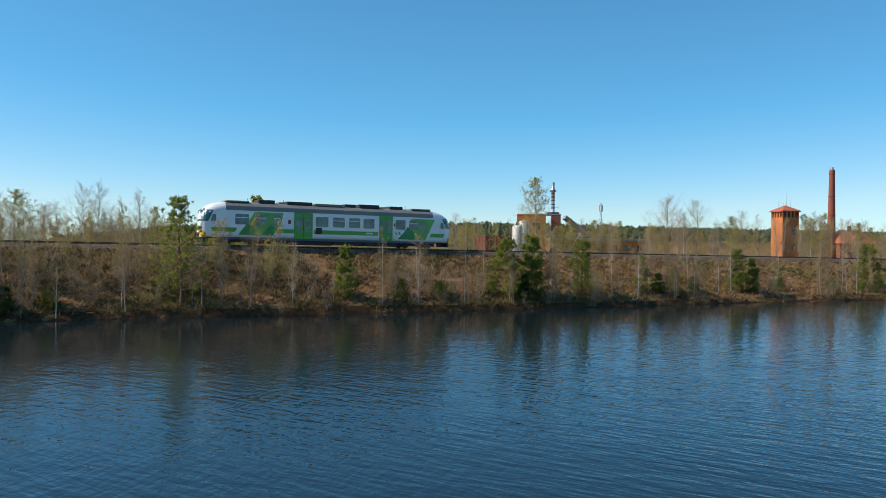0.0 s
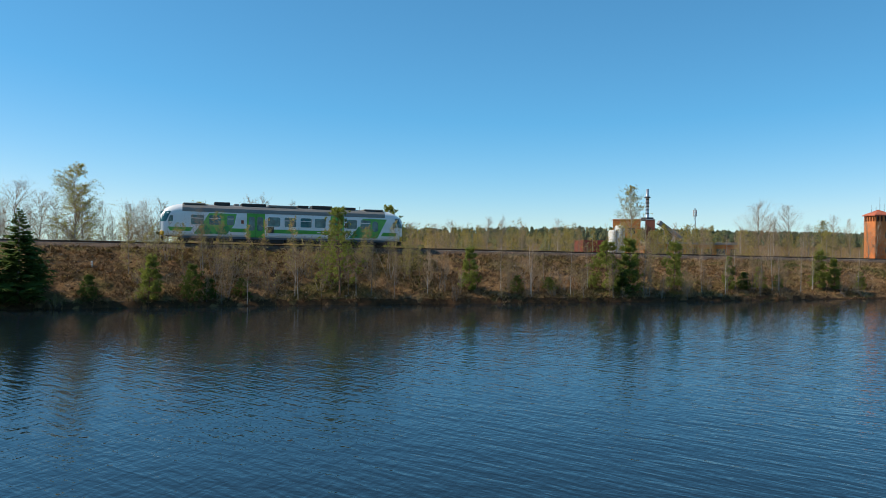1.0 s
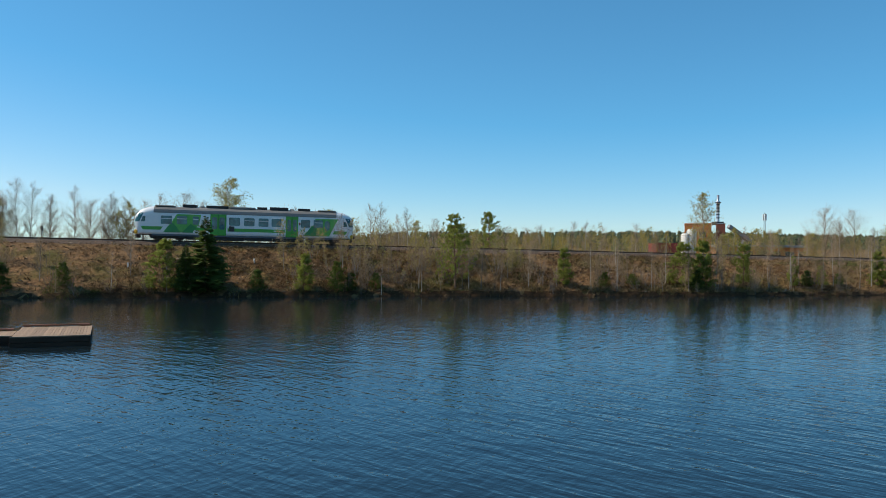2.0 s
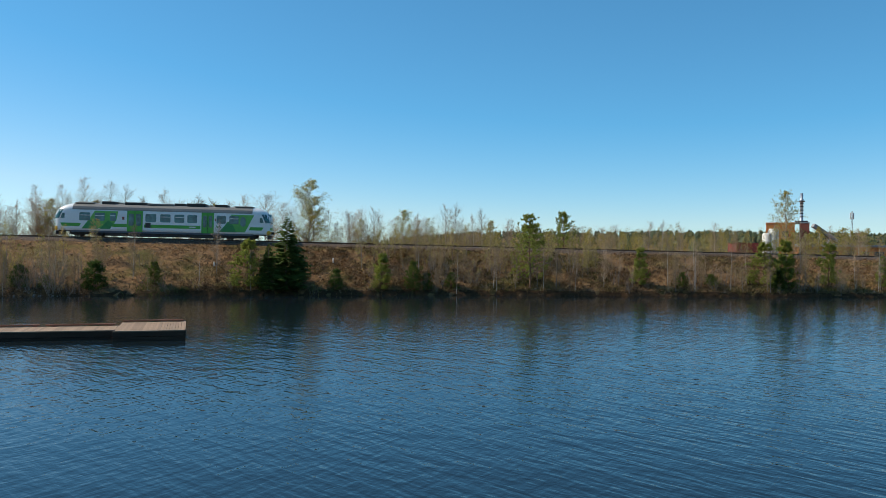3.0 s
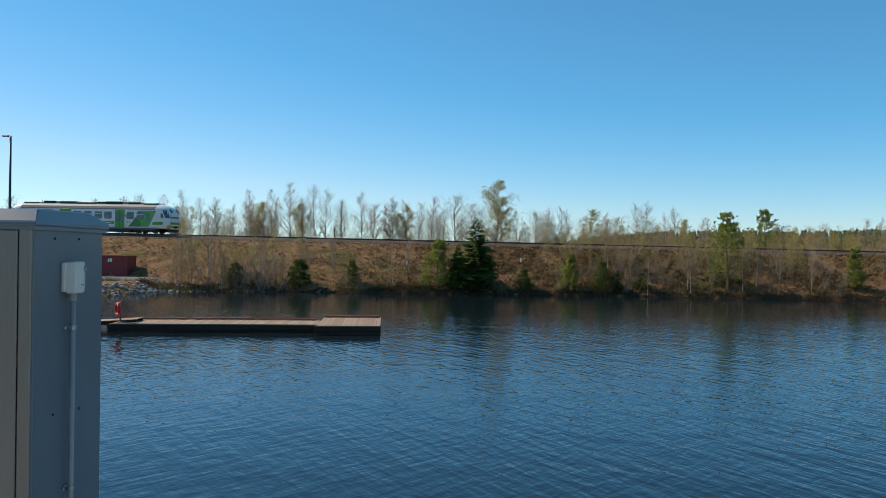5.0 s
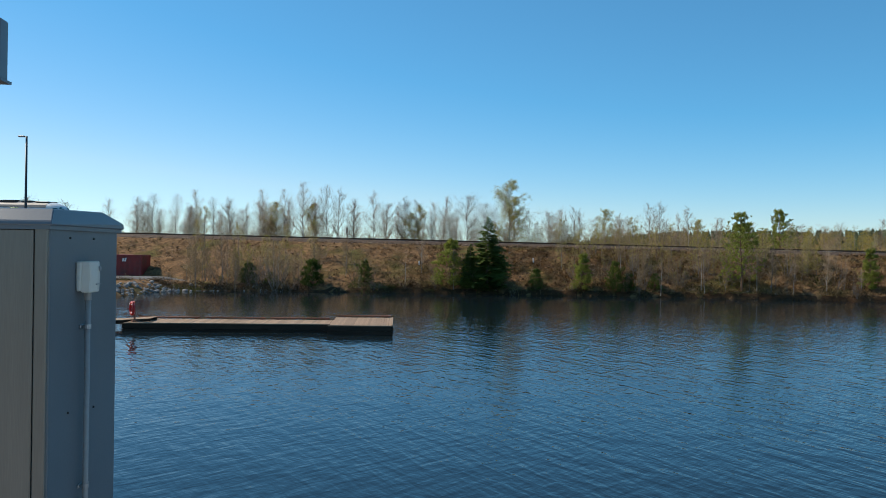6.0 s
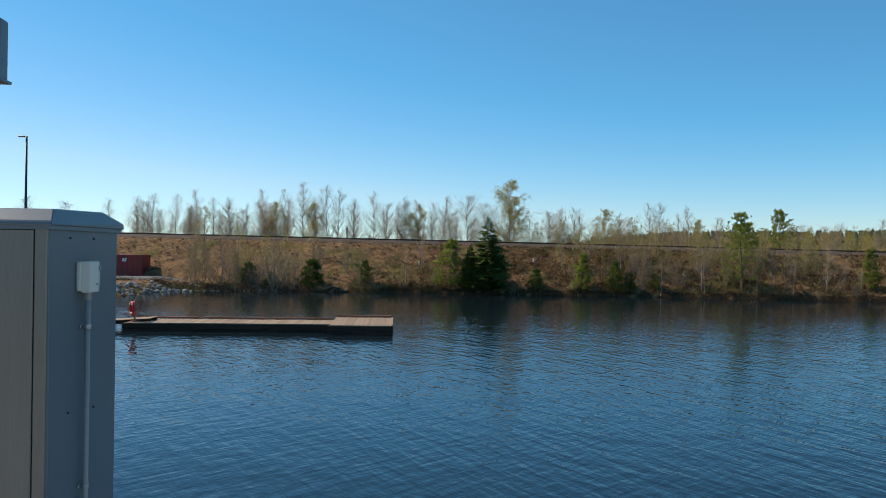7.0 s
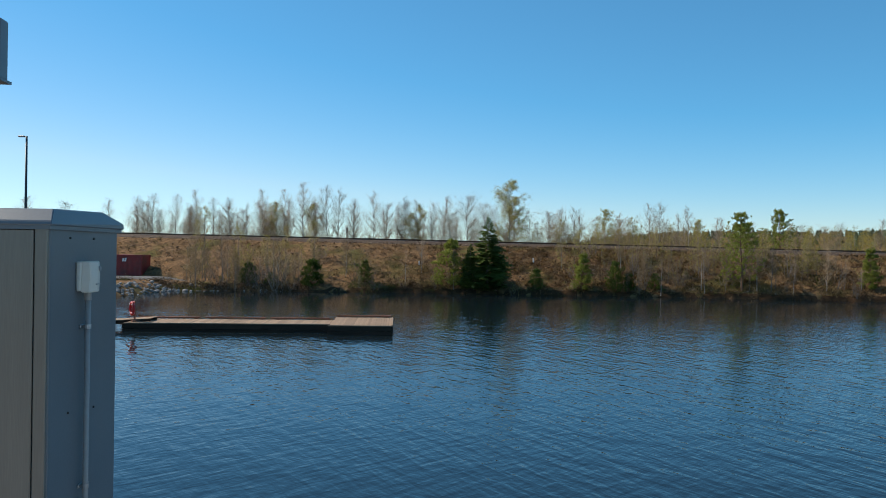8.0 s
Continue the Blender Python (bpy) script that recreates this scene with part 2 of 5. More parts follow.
SILO = material("white_silo_paint", (0.72, 0.71, 0.66), (0.60, 0.59, 0.55), scale=0.9, rough=0.6, stretch=(2, 2, 0.3))
ROOF_SHEET = material("grey_roof_sheet", (0.30, 0.31, 0.32), (0.22, 0.23, 0.24), scale=1.0, rough=0.6)
WINDOW_DARK = material("dark_window_glass", (0.03, 0.035, 0.04), (0.05, 0.055, 0.06), scale=1, rough=0.08, bump=0)

# ---------------------------------------------------------------- building helpers


class Geo:
    """A growing list of vertices and faces."""

    def __init__(self):
        self.v, self.f = [], []

    def add(self, verts, faces):
        k = len(self.v)
        self.v.extend(tuple(p) for p in verts)
        self.f.extend(tuple(i + k for i in f) for f in faces)
        return self

    def box(self, x0, y0, z0, x1, y1, z1):
        return self.add([(x0, y0, z0), (x1, y0, z0), (x1, y1, z0), (x0, y1, z0), (x0, y0, z1), (x1, y0, z1), (x1, y1, z1), (x0, y1, z1)],
                        [(3, 2, 1, 0), (4, 5, 6, 7), (0, 1, 5, 4), (1, 2, 6, 5), (2, 3, 7, 6), (3, 0, 4, 7)])

    def tube(self, a, b, ra, rb, n=8, caps=True):
        a, b = Vector(a), Vector(b)
        d = b - a
        if d.length < 1e-6:
            return self
        d.normalize()
        u = d.orthogonal().normalized()
        w = d.cross(u)
        ring = [(math.cos(6.28318 * i / n), math.sin(6.28318 * i / n)) for i in range(n)]
        vs = [a + (u * c + w * s) * ra for c, s in ring]
        if rb <= 0:
            fs = [(i, (i + 1) % n, n) for i in range(n)]
            vs.append(b)
        else:
            vs += [b + (u * c + w * s) * rb for c, s in ring]
            fs = [(i, (i + 1) % n, n + (i + 1) % n, n + i) for i in range(n)]
            if caps:
                fs.append(tuple(range(n, 2 * n)))
        if caps:
            fs.append(tuple(reversed(range(n))))
        return self.add(vs, fs)

    def path(self, pts, radii, n=6):
        """One skin swept through points, closed to a tip."""
        k = len(pts)
        for i, (p, r) in enumerate(zip(pts, radii)):
            d = (pts[min(i + 1, k - 1)] - pts[max(i - 1, 0)]).normalized()
            u = Vector((1, 0, 0)) - d * d.x
            u.normalize()
            w = d.cross(u)
            self.v.extend(tuple(p + (u * math.cos(6.28318 * j / n) + w * math.sin(6.28318 * j / n)) * r) for j in range(n))
        b = len(self.v) - k * n
        self.f.extend((b + i * n + j, b + i * n + (j + 1) % n, b + (i + 1) * n + (j + 1) % n, b + (i + 1) * n + j) for i in range(k - 1) for j in range(n))
        return self

    def plate(self, pts, y0, y1):
        """A polygon in x and z, given counter-clockwise from the front (-y), with thickness from y0 (front) to y1."""
        n = len(pts)
        vs = [(x, y0, z) for x, z in pts] + [(x, y1, z) for x, z in pts]
        return self.add(vs, [tuple(range(n)), tuple(reversed(range(n, 2 * n)))] + [(i, i + n, (i + 1) % n + n, (i + 1) % n) for i in range(n)])

    def lathe(self, prof, n=16, x=0.0, y=0.0):
        k = len(prof)
        vs = [(x + r * math.cos(6.28318 * i / n), y + r * math.sin(6.28318 * i / n), z) for r, z in prof for i in range(n)]
        fs = [(j * n + i, j * n + (i + 1) % n, (j + 1) * n + (i + 1) % n, (j + 1) * n + i) for j in range(k - 1) for i in range(n)]
        fs += [tuple(reversed(range(n))), tuple(range((k - 1) * n, k * n))]
        return self.add(vs, fs)

    def mesh(self, name, mat, bevel=0.0, smooth=False):
        me = bpy.data.meshes.new(name)
        me.from_pydata([tuple(p) for p in self.v], [], self.f)
        if bevel or not smooth:
            bm = bmesh.new()
            bm.from_mesh(me)
            if bevel:
                bmesh.ops.bevel(bm, geom=list(bm.edges), offset=bevel, segments=1, affect="EDGES", clamp_overlap=True)
            bm.to_mesh(me)
            bm.free()
        me.materials.append(mat)
        if smooth:
            me.polygons.foreach_set("use_smooth", [True] * len(me.polygons))
        me.update()
        return me


def part(name, geo, mat, parent, label="", bevel=0.0, smooth=False):
    """One mesh object under a thing or under a part."""
    me = geo if isinstance(geo, bpy.types.Mesh) else geo.mesh(name, mat, bevel, smooth)
    ob = new(name, me)
    ob.parent = parent
    if label:
        ob["label"] = label
    return ob


def thing(name, label, category, m=None, group="", kind=""):
    """An Empty at a thing's base."""
    ob = new(name)
    ob.empty_display_size = 0.3
    if m is not None:
        ob.matrix_basis = m
    return tagged(ob, label, category, group, kind)


def whole(name, geo, mat, label, category, kind="", smooth=False, bevel=0.0, group=""):
    return tagged(new(name, geo.mesh(name, mat, bevel, smooth)), label, category, group, kind)


# ---------------------------------------------------------------- plan of the land


def track_y(x):
    """The track bends slowly away towards the west."""
    if x >= 40:
        return 94.0
    if x < -45:
        return 94.0 + 0.0012 * 85 ** 2 - (x + 45) * 0.204
    return 94.0 + 0.0012 * (40 - x) ** 2


def track_yaw(x):
    return math.degrees(math.atan2(track_y(x + 0.5) - track_y(x - 0.5), 1.0))


def rail_z(x):
    x = max(-150.0, min(190.0, x))
    return 5.6 - 0.0125 * x


def smooth01(a):
    a = max(0.0, min(1.0, a))
    return a * a * (3 - 2 * a)


SHORE = ((-400, 84), (-60, 84), (-36, 80.5), (-32, 79.2), (-22, 80.9), (-10, 82.2), (0, 82.4), (12, 82.6), (30, 81.6), (40, 80.4), (60, 78.8), (85, 77.6),
         (100, 75.6), (130, 74), (400, 68))


def shore_y(x):
    for (x0, y0), (x1, y1) in zip(SHORE, SHORE[1:]):
        if x <= x1:
            return y0 + (y1 - y0) * (x - x0) / (x1 - x0) + 0.35 * noise.noise(Vector((x * 0.35, 3.1, 0))) + 0.2 * noise.noise(Vector((x * 1.1, 7.0, 0)))
    return 70


def ground_z(x, y):
    """The height of the land sheet: lake bed, railway bank, flat land behind, west spit, quay side."""
    yt, sh, top = track_y(x), shore_y(x), rail_z(x) - 0.62
    rough = 0.34 * noise.noise(Vector((x * 0.5, y * 0.6, 0))) + 0.2 * noise.noise(Vector((x * 1.7, y * 1.7, 5)))
    if y > yt + 2.9:
        back = 2.2 + 0.5 * noise.noise(Vector((x * 0.05, y * 0.05, 2))) + 15.0 * smooth01((y - 300) / 300) * smooth01((x + 20) / 200)
        far = max(back, top - (y - yt - 2.9) / 1.7)
    elif y > yt - 2.9:
        far = top
    else:
        low = 0.22 if y > sh else 0.0
        foot = max(sh, yt - 16.0)
        a = (y - foot) / max(1.0, yt - 2.9 - foot)
        far = low + (top - low) * max(0.0, a) ** 0.92 + rough * smooth01(a * 5) * smooth01((1 - a) * 14)
        if y > sh and a <= 0.02:
            far = 0.5 * smooth01((y - sh) / 1.2) + 0.3 * smooth01((y - sh) / 4)
        if y < sh:
            far = max(-2.5, (y - sh) * 0.55)
    # west bank and spit
    west = -0.492 * y - 2.2 * smooth01((45 - y) / 20) if y < 66 else -0.492 * 66 + (y - 66) * 0.06
    d = west - x
    left = max(-2.5, min(0.9 if y > 55 else 2.4, d * (0.5 if y > 55 else 0.8))) + 0.1 * rough
    if y > yt - 12:
        left = -2.5
    quay = 2.5 if y < 3.2 else max(-2.5, 2.5 - (y - 3.2) * 8)
    return max(far, left, quay)


def axis(dense0, dense1, step, low, high):
    out, a, s = [], dense0, step
    while a > low:
        s *= 1.22
        a -= s
        out.append(max(a, low))
    out.reverse()
    n = round((dense1 - dense0) / step)
    out += [dense0 + (dense1 - dense0) * i / n for i in range(n + 1)]
    a, s = dense1, step
    while a < high:
        s *= 1.22
        a += s
        out.append(min(a, high))
    return out


def build_ground():
    xs = axis(-50, 112, 0.75, -3600, 3600)
    ys = axis(74, 106, 0.5, -600, 4200)
    extra = [4.0, 10.0, 3.2, 3.6, 55.0, 64.0, 66.0, 68.0, 70.0]
    ys = sorted(set(ys + extra))
    verts = [(x, y, ground_z(x, y)) for y in ys for x in xs]
    w = len(xs)
    faces = [(j * w + i, j * w + i + 1, (j + 1) * w + i + 1, (j + 1) * w + i) for j in range(len(ys) - 1) for i in range(w - 1)]
    g = Geo().add(verts, faces)
    whole("ground", g, EARTH, "brown spring earth of the bank with dead grass", "ground", "structure", smooth=True)
    g = Geo()
    wx, wy = axis(-40, 120, 8, -300, 900), axis(3, 90, 8, 2.9, 95)
    wy = [y for y in wy if 2.9 <= y <= 95]
    verts = [(x, y, 0.0) for y in wy for x in wx]
    w = len(wx)
    faces = [(j * w + i, j * w + i + 1, (j + 1) * w + i + 1, (j + 1) * w + i) for j in range(len(wy) - 1) for i in range(w - 1)]
    whole("water", g.add(verts, faces), WATER, "dark blue lake water ruffled by small waves", "water", "structure", smooth=True)
    g = Geo().box(-9, -8, 2.4, 60, 3.6, 3.0)
    whole("quay", g, CONCRETE, "grey concrete quay slab at the waterside", "quay", "structure", bevel=0.03)


build_ground()


# ---------------------------------------------------------------- railway


def along(x0, x1, step, prof, mat, name, label, category, kind="structure"):
    """A profile (offset across, height over the rail) swept along the track."""
    n = int((x1 - x0) / step)
    g = Geo()
    k = len(prof)
    vs = []
    for i in range(n + 1):
        x = x0 + (x1 - x0) * i / n
        a = radians(track_yaw(x))
        for o, h in prof:
            vs.append((x - math.sin(a) * o, track_y(x) + math.cos(a) * o, rail_z(x) + h))
    fs = [(i * k + j, (i + 1) * k + j, (i + 1) * k + (j + 1) % k, i * k + (j + 1) % k) for i in range(n) for j in range(k)]
    fs += [tuple(range(k)), tuple(reversed(range(n * k, n * k + k)))]
    g.add(vs, fs)
    return whole(name, g, mat, label, category, kind)


along(-190, 240, 2.0, [(-2.75, -0.66), (-1.75, -0.20), (1.75, -0.20), (2.75, -0.66)], BALLAST, "ballast", "grey-brown crushed stone ballast under the track", "ballast")
for side in (-0.762, 0.762):
    along(-190, 240, 2.0, [(side - 0.07, -0.17), (side - 0.012, -0.14), (side - 0.035, 0.0), (side + 0.035, 0.0), (side + 0.012, -0.14), (side + 0.07, -0.17)],
          STEEL, "rail", "dark rusty steel rail on the railway bank", "rail")

rng = random.Random(5)


def build_gravel():
    """Loose stones at the edge of the ballast."""
    g = Geo()
    for i in range(3800):
        x = rng.uniform(-60, 125)
        o = -rng.uniform(1.5, 3.6)
        a = radians(track_yaw(x))
        h = -0.2 if o > -1.75 else max(-0.62, -0.2 + (o + 1.75) * 0.46)
        s = rng.uniform(0.03, 0.1)
        px, py, pz = x - math.sin(a) * o, track_y(x) + math.cos(a) * o, rail_z(x) + h
        vs = [(px + rng.uniform(-s, s), py + rng.uniform(-s, s), pz - 0.02 + rng.uniform(0, s)) for _ in range(4)]
        g.add(vs, [(0, 1, 2), (0, 2, 3), (0, 3, 1), (1, 3, 2)])
    whole("loose_gravel", g, BALLAST, "loose grey-brown gravel along the ballast edge", "gravel", "stuff")


build_gravel()


# ---------------------------------------------------------------- vegetation


def unit(rg):
    z = rg.uniform(-1, 1)
    a = rg.uniform(0, 6.283)
    r = math.sqrt(1 - z * z)
    return Vector((r * math.cos(a), r * math.sin(a), z))


def leaf(g, p, s, rg, long=1.6):
    d, e = unit(rg) * s * long, unit(rg) * s
    g.add([p, p + d * 0.5 + e * 0.5, p + d, p + d * 0.5 - e * 0.5], [(0, 1, 2, 3)])


def birch_meshes(seed, h, spread=0.2, limbs=30, buds=0, bark=BIRCH, twig=TWIG, bud_mat=BUDS, bare_to=0.14, lift=1.2, fine=(8, 4, 0.0075)):
    """Trunk, crown of limbs and twigs, and buds of a young birch h metres high."""
    rg = random.Random(seed)
    tr, cr, bd = Geo(), Geo(), Geo()
    n = 9
    pts, ox, oy = [], 0.0, 0.0
    for i in range(n + 1):
        pts.append(Vector((ox, oy, h * i / n)))
        ox += rg.uniform(-1, 1) * 0.008 * h
        oy += rg.uniform(-1, 1) * 0.008 * h
    r0 = 0.0065 * h + 0.010
    tr.path(pts, [r0 * (1 - i / n * 0.93) for i in range(n + 1)], 6)
    for i in range(limbs):
        a = bare_to + (1 - bare_to) * (i + rg.random()) / limbs * 0.97
        k = min(n - 1, int(a * n))
        p = pts[k].lerp(pts[k + 1], a * n - k)
        az = rg.uniform(0, 6.283)
        up = (a - bare_to) / (1 - bare_to)
        shape = min(1.0, 0.55 + up * 1.6) * (1 - up) ** 0.75
        ln = h * spread * (0.07 + 1.0 * shape) * rg.uniform(0.6, 1.15)
        d = Vector((math.cos(az), math.sin(az), lift * rg.uniform(0.7, 1.3)))
        q = p + d.normalized() * ln * 0.5
        e = q + (d.normalized() + Vector((0, 0, 0.22)) + unit(rg) * 0.25).normalized() * ln * 0.55
        r = 0.004 * h * (1.15 - a) + 0.006
        cr.tube(p, q, r, r * 0.65, 4, False)
        cr.tube(q, e, r * 0.65, 0.003, 3, False)
        for j in range(fine[0]):
            b = rg.uniform(0.1, 1.0)
            s = p.lerp(q, b * 2) if b < 0.5 else q.lerp(e, b * 2 - 1)
            td = (d.normalized() * 0.7 + unit(rg) * 0.85 + Vector((0, 0, 0.25))).normalized()
            tl = ln * rg.uniform(0.25, 0.5) + 0.08
            t1 = s + td * tl
            cr.tube(s, t1, fine[2], 0.003, 3, False)
            for w in range(fine[1]):
                s2 = s.lerp(t1, rg.uniform(0.25, 0.95))
                t2 = s2 + (td + unit(rg) * 0.9).normalized() * tl * rg.uniform(0.4, 0.8)
                cr.tube(s2, t2, fine[2] * 0.67, 0, 3, False)
                if buds:
                    for _ in range(buds):
                        leaf(bd, s2.lerp(t2, rg.uniform(0.1, 1.0)), rg.uniform(0.028, 0.058), rg)
    out = [("trunk", tr.mesh("trunk", bark, smooth=True)), ("crown", cr.mesh("crown", twig, smooth=True))]
    if buds:
        out.append(("foliage", bd.mesh("foliage", bud_mat, smooth=True)))
    return out


def shrub_meshes(seed, h, stems=14, buds=0, twig=TWIG, bud_mat=BROWN_BUDS):
    rg = random.Random(seed)
    st, tw, bd = Geo(), Geo(), Geo()
    for i in range(stems):
        az = rg.uniform(0, 6.283)
        lean = rg.uniform(0.1, 0.85)
        p = Vector((rg.uniform(-0.35, 0.35), rg.uniform(-0.35, 0.35), -0.1))
        hh = h * rg.uniform(0.55, 1.0)
        d = Vector((math.cos(az) * lean, math.sin(az) * lean, 1))
        q = p + d * hh * 0.55
        e = q + (d + Vector((rg.uniform(-0.2, 0.2), rg.uniform(-0.2, 0.2), 0.3))).normalized() * hh * 0.5
        st.tube(p, q, 0.016, 0.010, 4, False)
        st.tube(q, e, 0.010, 0.003, 3, False)
        for j in range(7):
            b = rg.uniform(0.15, 1.0)
            s = p.lerp(q, b * 2) if b < 0.5 else q.lerp(e, b * 2 - 1)
            tl = hh * rg.uniform(0.12, 0.3)
            td = (d.normalized() + unit(rg) * 0.9).normalized()
            t1 = s + td * tl
            tw.tube(s, t1, 0.008, 0.003, 3, False)
            for w in range(3):
                s2 = s.lerp(t1, rg.uniform(0.2, 0.95))
                t2 = s2 + (td + unit(rg) * 0.9).normalized() * tl * rg.uniform(0.3, 0.7)
                tw.tube(s2, t2, 0.0048, 0, 3, False)
                if buds:
                    for _ in range(buds):
                        leaf(bd, s2.lerp(t2, rg.uniform(0.1, 1.0)), rg.uniform(0.025, 0.055), rg)
    out = [("brush", st.mesh("brush", BARK, smooth=True)), ("crown", tw.mesh("crown", twig, smooth=True))]
    if buds:
        out.append(("foliage", bd.mesh("foliage", bud_mat, smooth=True)))
    return out


def spruce_meshes(seed, h, wide=0.24, mat=NEEDLE):
    rg = random.Random(seed)
    tr, cr = Geo(), Geo()
    tr.tube((0, 0, -0.1), (0, 0, h * 0.97), 0.012 * h + 0.02, 0.008, 7, False)
    z = 0.05 * h
    while z < h * 0.985:
        a = z / h
        reach = h * wide * (1 - a) ** 0.85 * (1.0 if a > 0.08 else 0.75) + 0.06
        for i in range(9 if a < 0.75 else 6):
            az = rg.uniform(0, 6.283)
            ln = reach * rg.uniform(0.6, 1.12)
            out = Vector((math.cos(az), math.sin(az), 0))
            side = Vector((-out.y, out.x, 0))
            rise = 0.35 * (a - 0.45) + rg.uniform(-0.12, 0.12)
            p = Vector((0, 0, z + rg.uniform(-0.1, 0.1)))
            m = p + out * ln * 0.6 + Vector((0, 0, ln * (rise - 0.12)))
            e = p + out * ln + Vector((0, 0, ln * (rise + 0.02)))
            w = 0.16 * ln + 0.05
            cr.add([p, m - side * w, e, m + side * w], [(0, 1, 2, 3)])
            for j in range(11):
                b = rg.uniform(0.25, 1.0)
                s = p.lerp(m, b / 0.6) if b < 0.6 else m.lerp(e, (b - 0.6) / 0.4)
                sg = 1 if rg.random() < 0.5 else -1
                tip = s + side * sg * ln * rg.uniform(0.12, 0.34) + out * ln * rg.uniform(0.05, 0.2) + Vector((0, 0, rg.uniform(-0.16, 0.03) * (0.4 + ln)))
                v = out * 0.075 + Vector((0, 0, rg.uniform(-0.06, 0.06)))
                cr.add([s - v, tip, s + v * 1.4], [(0, 1, 2)])
        z += h * 0.026 + 0.02
    cr.tube((0, 0, h * 0.93), (0, 0, h), 0.03, 0, 4, False)
    return [("trunk", tr.mesh("trunk", BARK, smooth=True)), ("crown", cr.mesh("crown", mat))]


def pine_meshes(seed, h, wide=0.22, clear=0.12, mat=PINE_NEEDLE, tufts=4):
    rg = random.Random(seed)
    tr, cr, cr_b = Geo(), Geo(), Geo()
    n = 7
    pts = [Vector((rg.uniform(-1, 1) * 0.008 * h * (i > 0), rg.uniform(-1, 1) * 0.008 * h * (i > 0), h * i / n * 0.97 - 0.1 * (i == 0))) for i in range(n + 1)]
    r0 = 0.011 * h + 0.02
    tr.path(pts, [r0 * (1 - 0.9 * i / n) for i in range(n + 1)], 7)
    whorls = max(7, int(h * 1.7))
    for k in range(whorls):
        a = clear + (1 - clear) * (k + rg.uniform(-0.2, 0.2)) / whorls
        z = h * min(0.97, max(0.02, a))
        reach = h * wide * (0.10 + 1.1 * math.sin(min(1.0, 1.10 - a) * 1.5) ** 1.1) * rg.uniform(0.7, 1.05)
        if a > 0.7:
            reach *= 0.75
        for i in range(6):
            az = 6.283 * (i + rg.uniform(-0.4, 0.4)) / 6 + k
            ln = reach * rg.uniform(0.45, 1.1)
            d = Vector((math.cos(az), math.sin(az), rg.uniform(0.15, 0.5) + 0.5 * max(0, a - 0.5)))
            p = Vector((0, 0, z))
            e = p + d * ln
            cr_b.tube(p, e, 0.012 + 0.002 * h, 0.006, 3, False)
            for j in range(tufts):
                c = p.lerp(e, rg.uniform(0.45, 1.05)) + unit(rg) * 0.10 * (1 + ln)
                up = (d.normalized() + Vector((0, 0, 0.6)) + unit(rg) * 0.5).normalized()
                for q in range(14):
                    o = (up * rg.uniform(0.2, 1.2) + unit(rg)).normalized()
                    s = unit(rg) * 0.04
                    L = rg.uniform(0.14, 0.30)
                    cr.add([c - s, c + o * L, c + s], [(0, 1, 2)])
    for q in range(26):
        c = Vector((0, 0, h * rg.uniform(0.9, 0.99)))
        o = (unit(rg) + Vector((0, 0, 0.9))).normalized()
        s = unit(rg) * 0.03
        cr.add([c - s, c + o * rg.uniform(0.15, 0.32), c + s], [(0, 1, 2)])
    return [("trunk", tr.mesh("trunk", PINE_BARK, smooth=True)), ("limb_whorl", cr_b.mesh("limb_whorl", PINE_BARK)), ("crown", cr.mesh("crown", mat))]


def plant(name, meshes, base_h, x, y, h, label, category, group, rg, sink=0.05, z=None, girth=1.0):
    s = h / base_h
    z = ground_z(x, y) if z is None else z
    ob = thing(name, label, category, pose(x, y, z - sink, rg.uniform(-2, 2), rg.uniform(-2, 2), rg.uniform(0, 360)) @ Matrix.Diagonal((s * girth, s * girth, s, 1)), group)
    for n, me in meshes:
        o = part(n, me, None, ob)
        if n not in ("trunk",):
            o["kind"] = "stuff"
    return ob


veg = random.Random(11)
BARE = [birch_meshes(20 + i, 8.0, 0.31 + 0.05 * (i % 3), 44, 0, twig=PALE_TWIG if i % 2 else TWIG, lift=1.3, fine=(8, 5, 0.0055), bare_to=0.14) for i in range(5)]
WIDE = [birch_meshes(30 + i, 8.0, 0.50, 50, 0, bark=BARK, twig=TWIG, lift=1.15, bare_to=0.08, fine=(8, 5, 0.0055)) for i in range(2)]
BUDDING = [birch_meshes(40 + i, 9.0, 0.31, 52, 7, twig=PALE_TWIG, lift=1.2, fine=(8, 4, 0.006)) for i in range(2)]
THIN = [birch_meshes(50 + i, 5.0, 0.24, 22, 0, bark=BIRCH if i < 2 else BARK, twig=TWIG, bare_to=0.22, lift=0.9, fine=(7, 4, 0.006)) for i in range(4)]
THIN_BUD = [birch_meshes(60 + i, 5.0, 0.26, 24, 2, bark=BARK, twig=TWIG, bud_mat=BROWN_BUDS, bare_to=0.12, lift=0.9) for i in range(2)]
OLIVE = [birch_meshes(65 + i, 5.0, 0.28, 24, 2, bark=BARK, twig=TWIG, bud_mat=BUDS, bare_to=0.12, lift=0.9) for i in range(2)]
SHRUB = [shrub_meshes(70 + i, 2.4, 10, 0) for i in range(3)] + [shrub_meshes(75 + i, 2.4, 11, 1) for i in range(2)]
GREENISH = [shrub_meshes(80 + i, 2.4, 15, 2, bud_mat=BUDS) for i in range(2)]
SPRUCE = [spruce_meshes(90, 7.0, 0.33), spruce_meshes(91, 5.0, 0.34)]
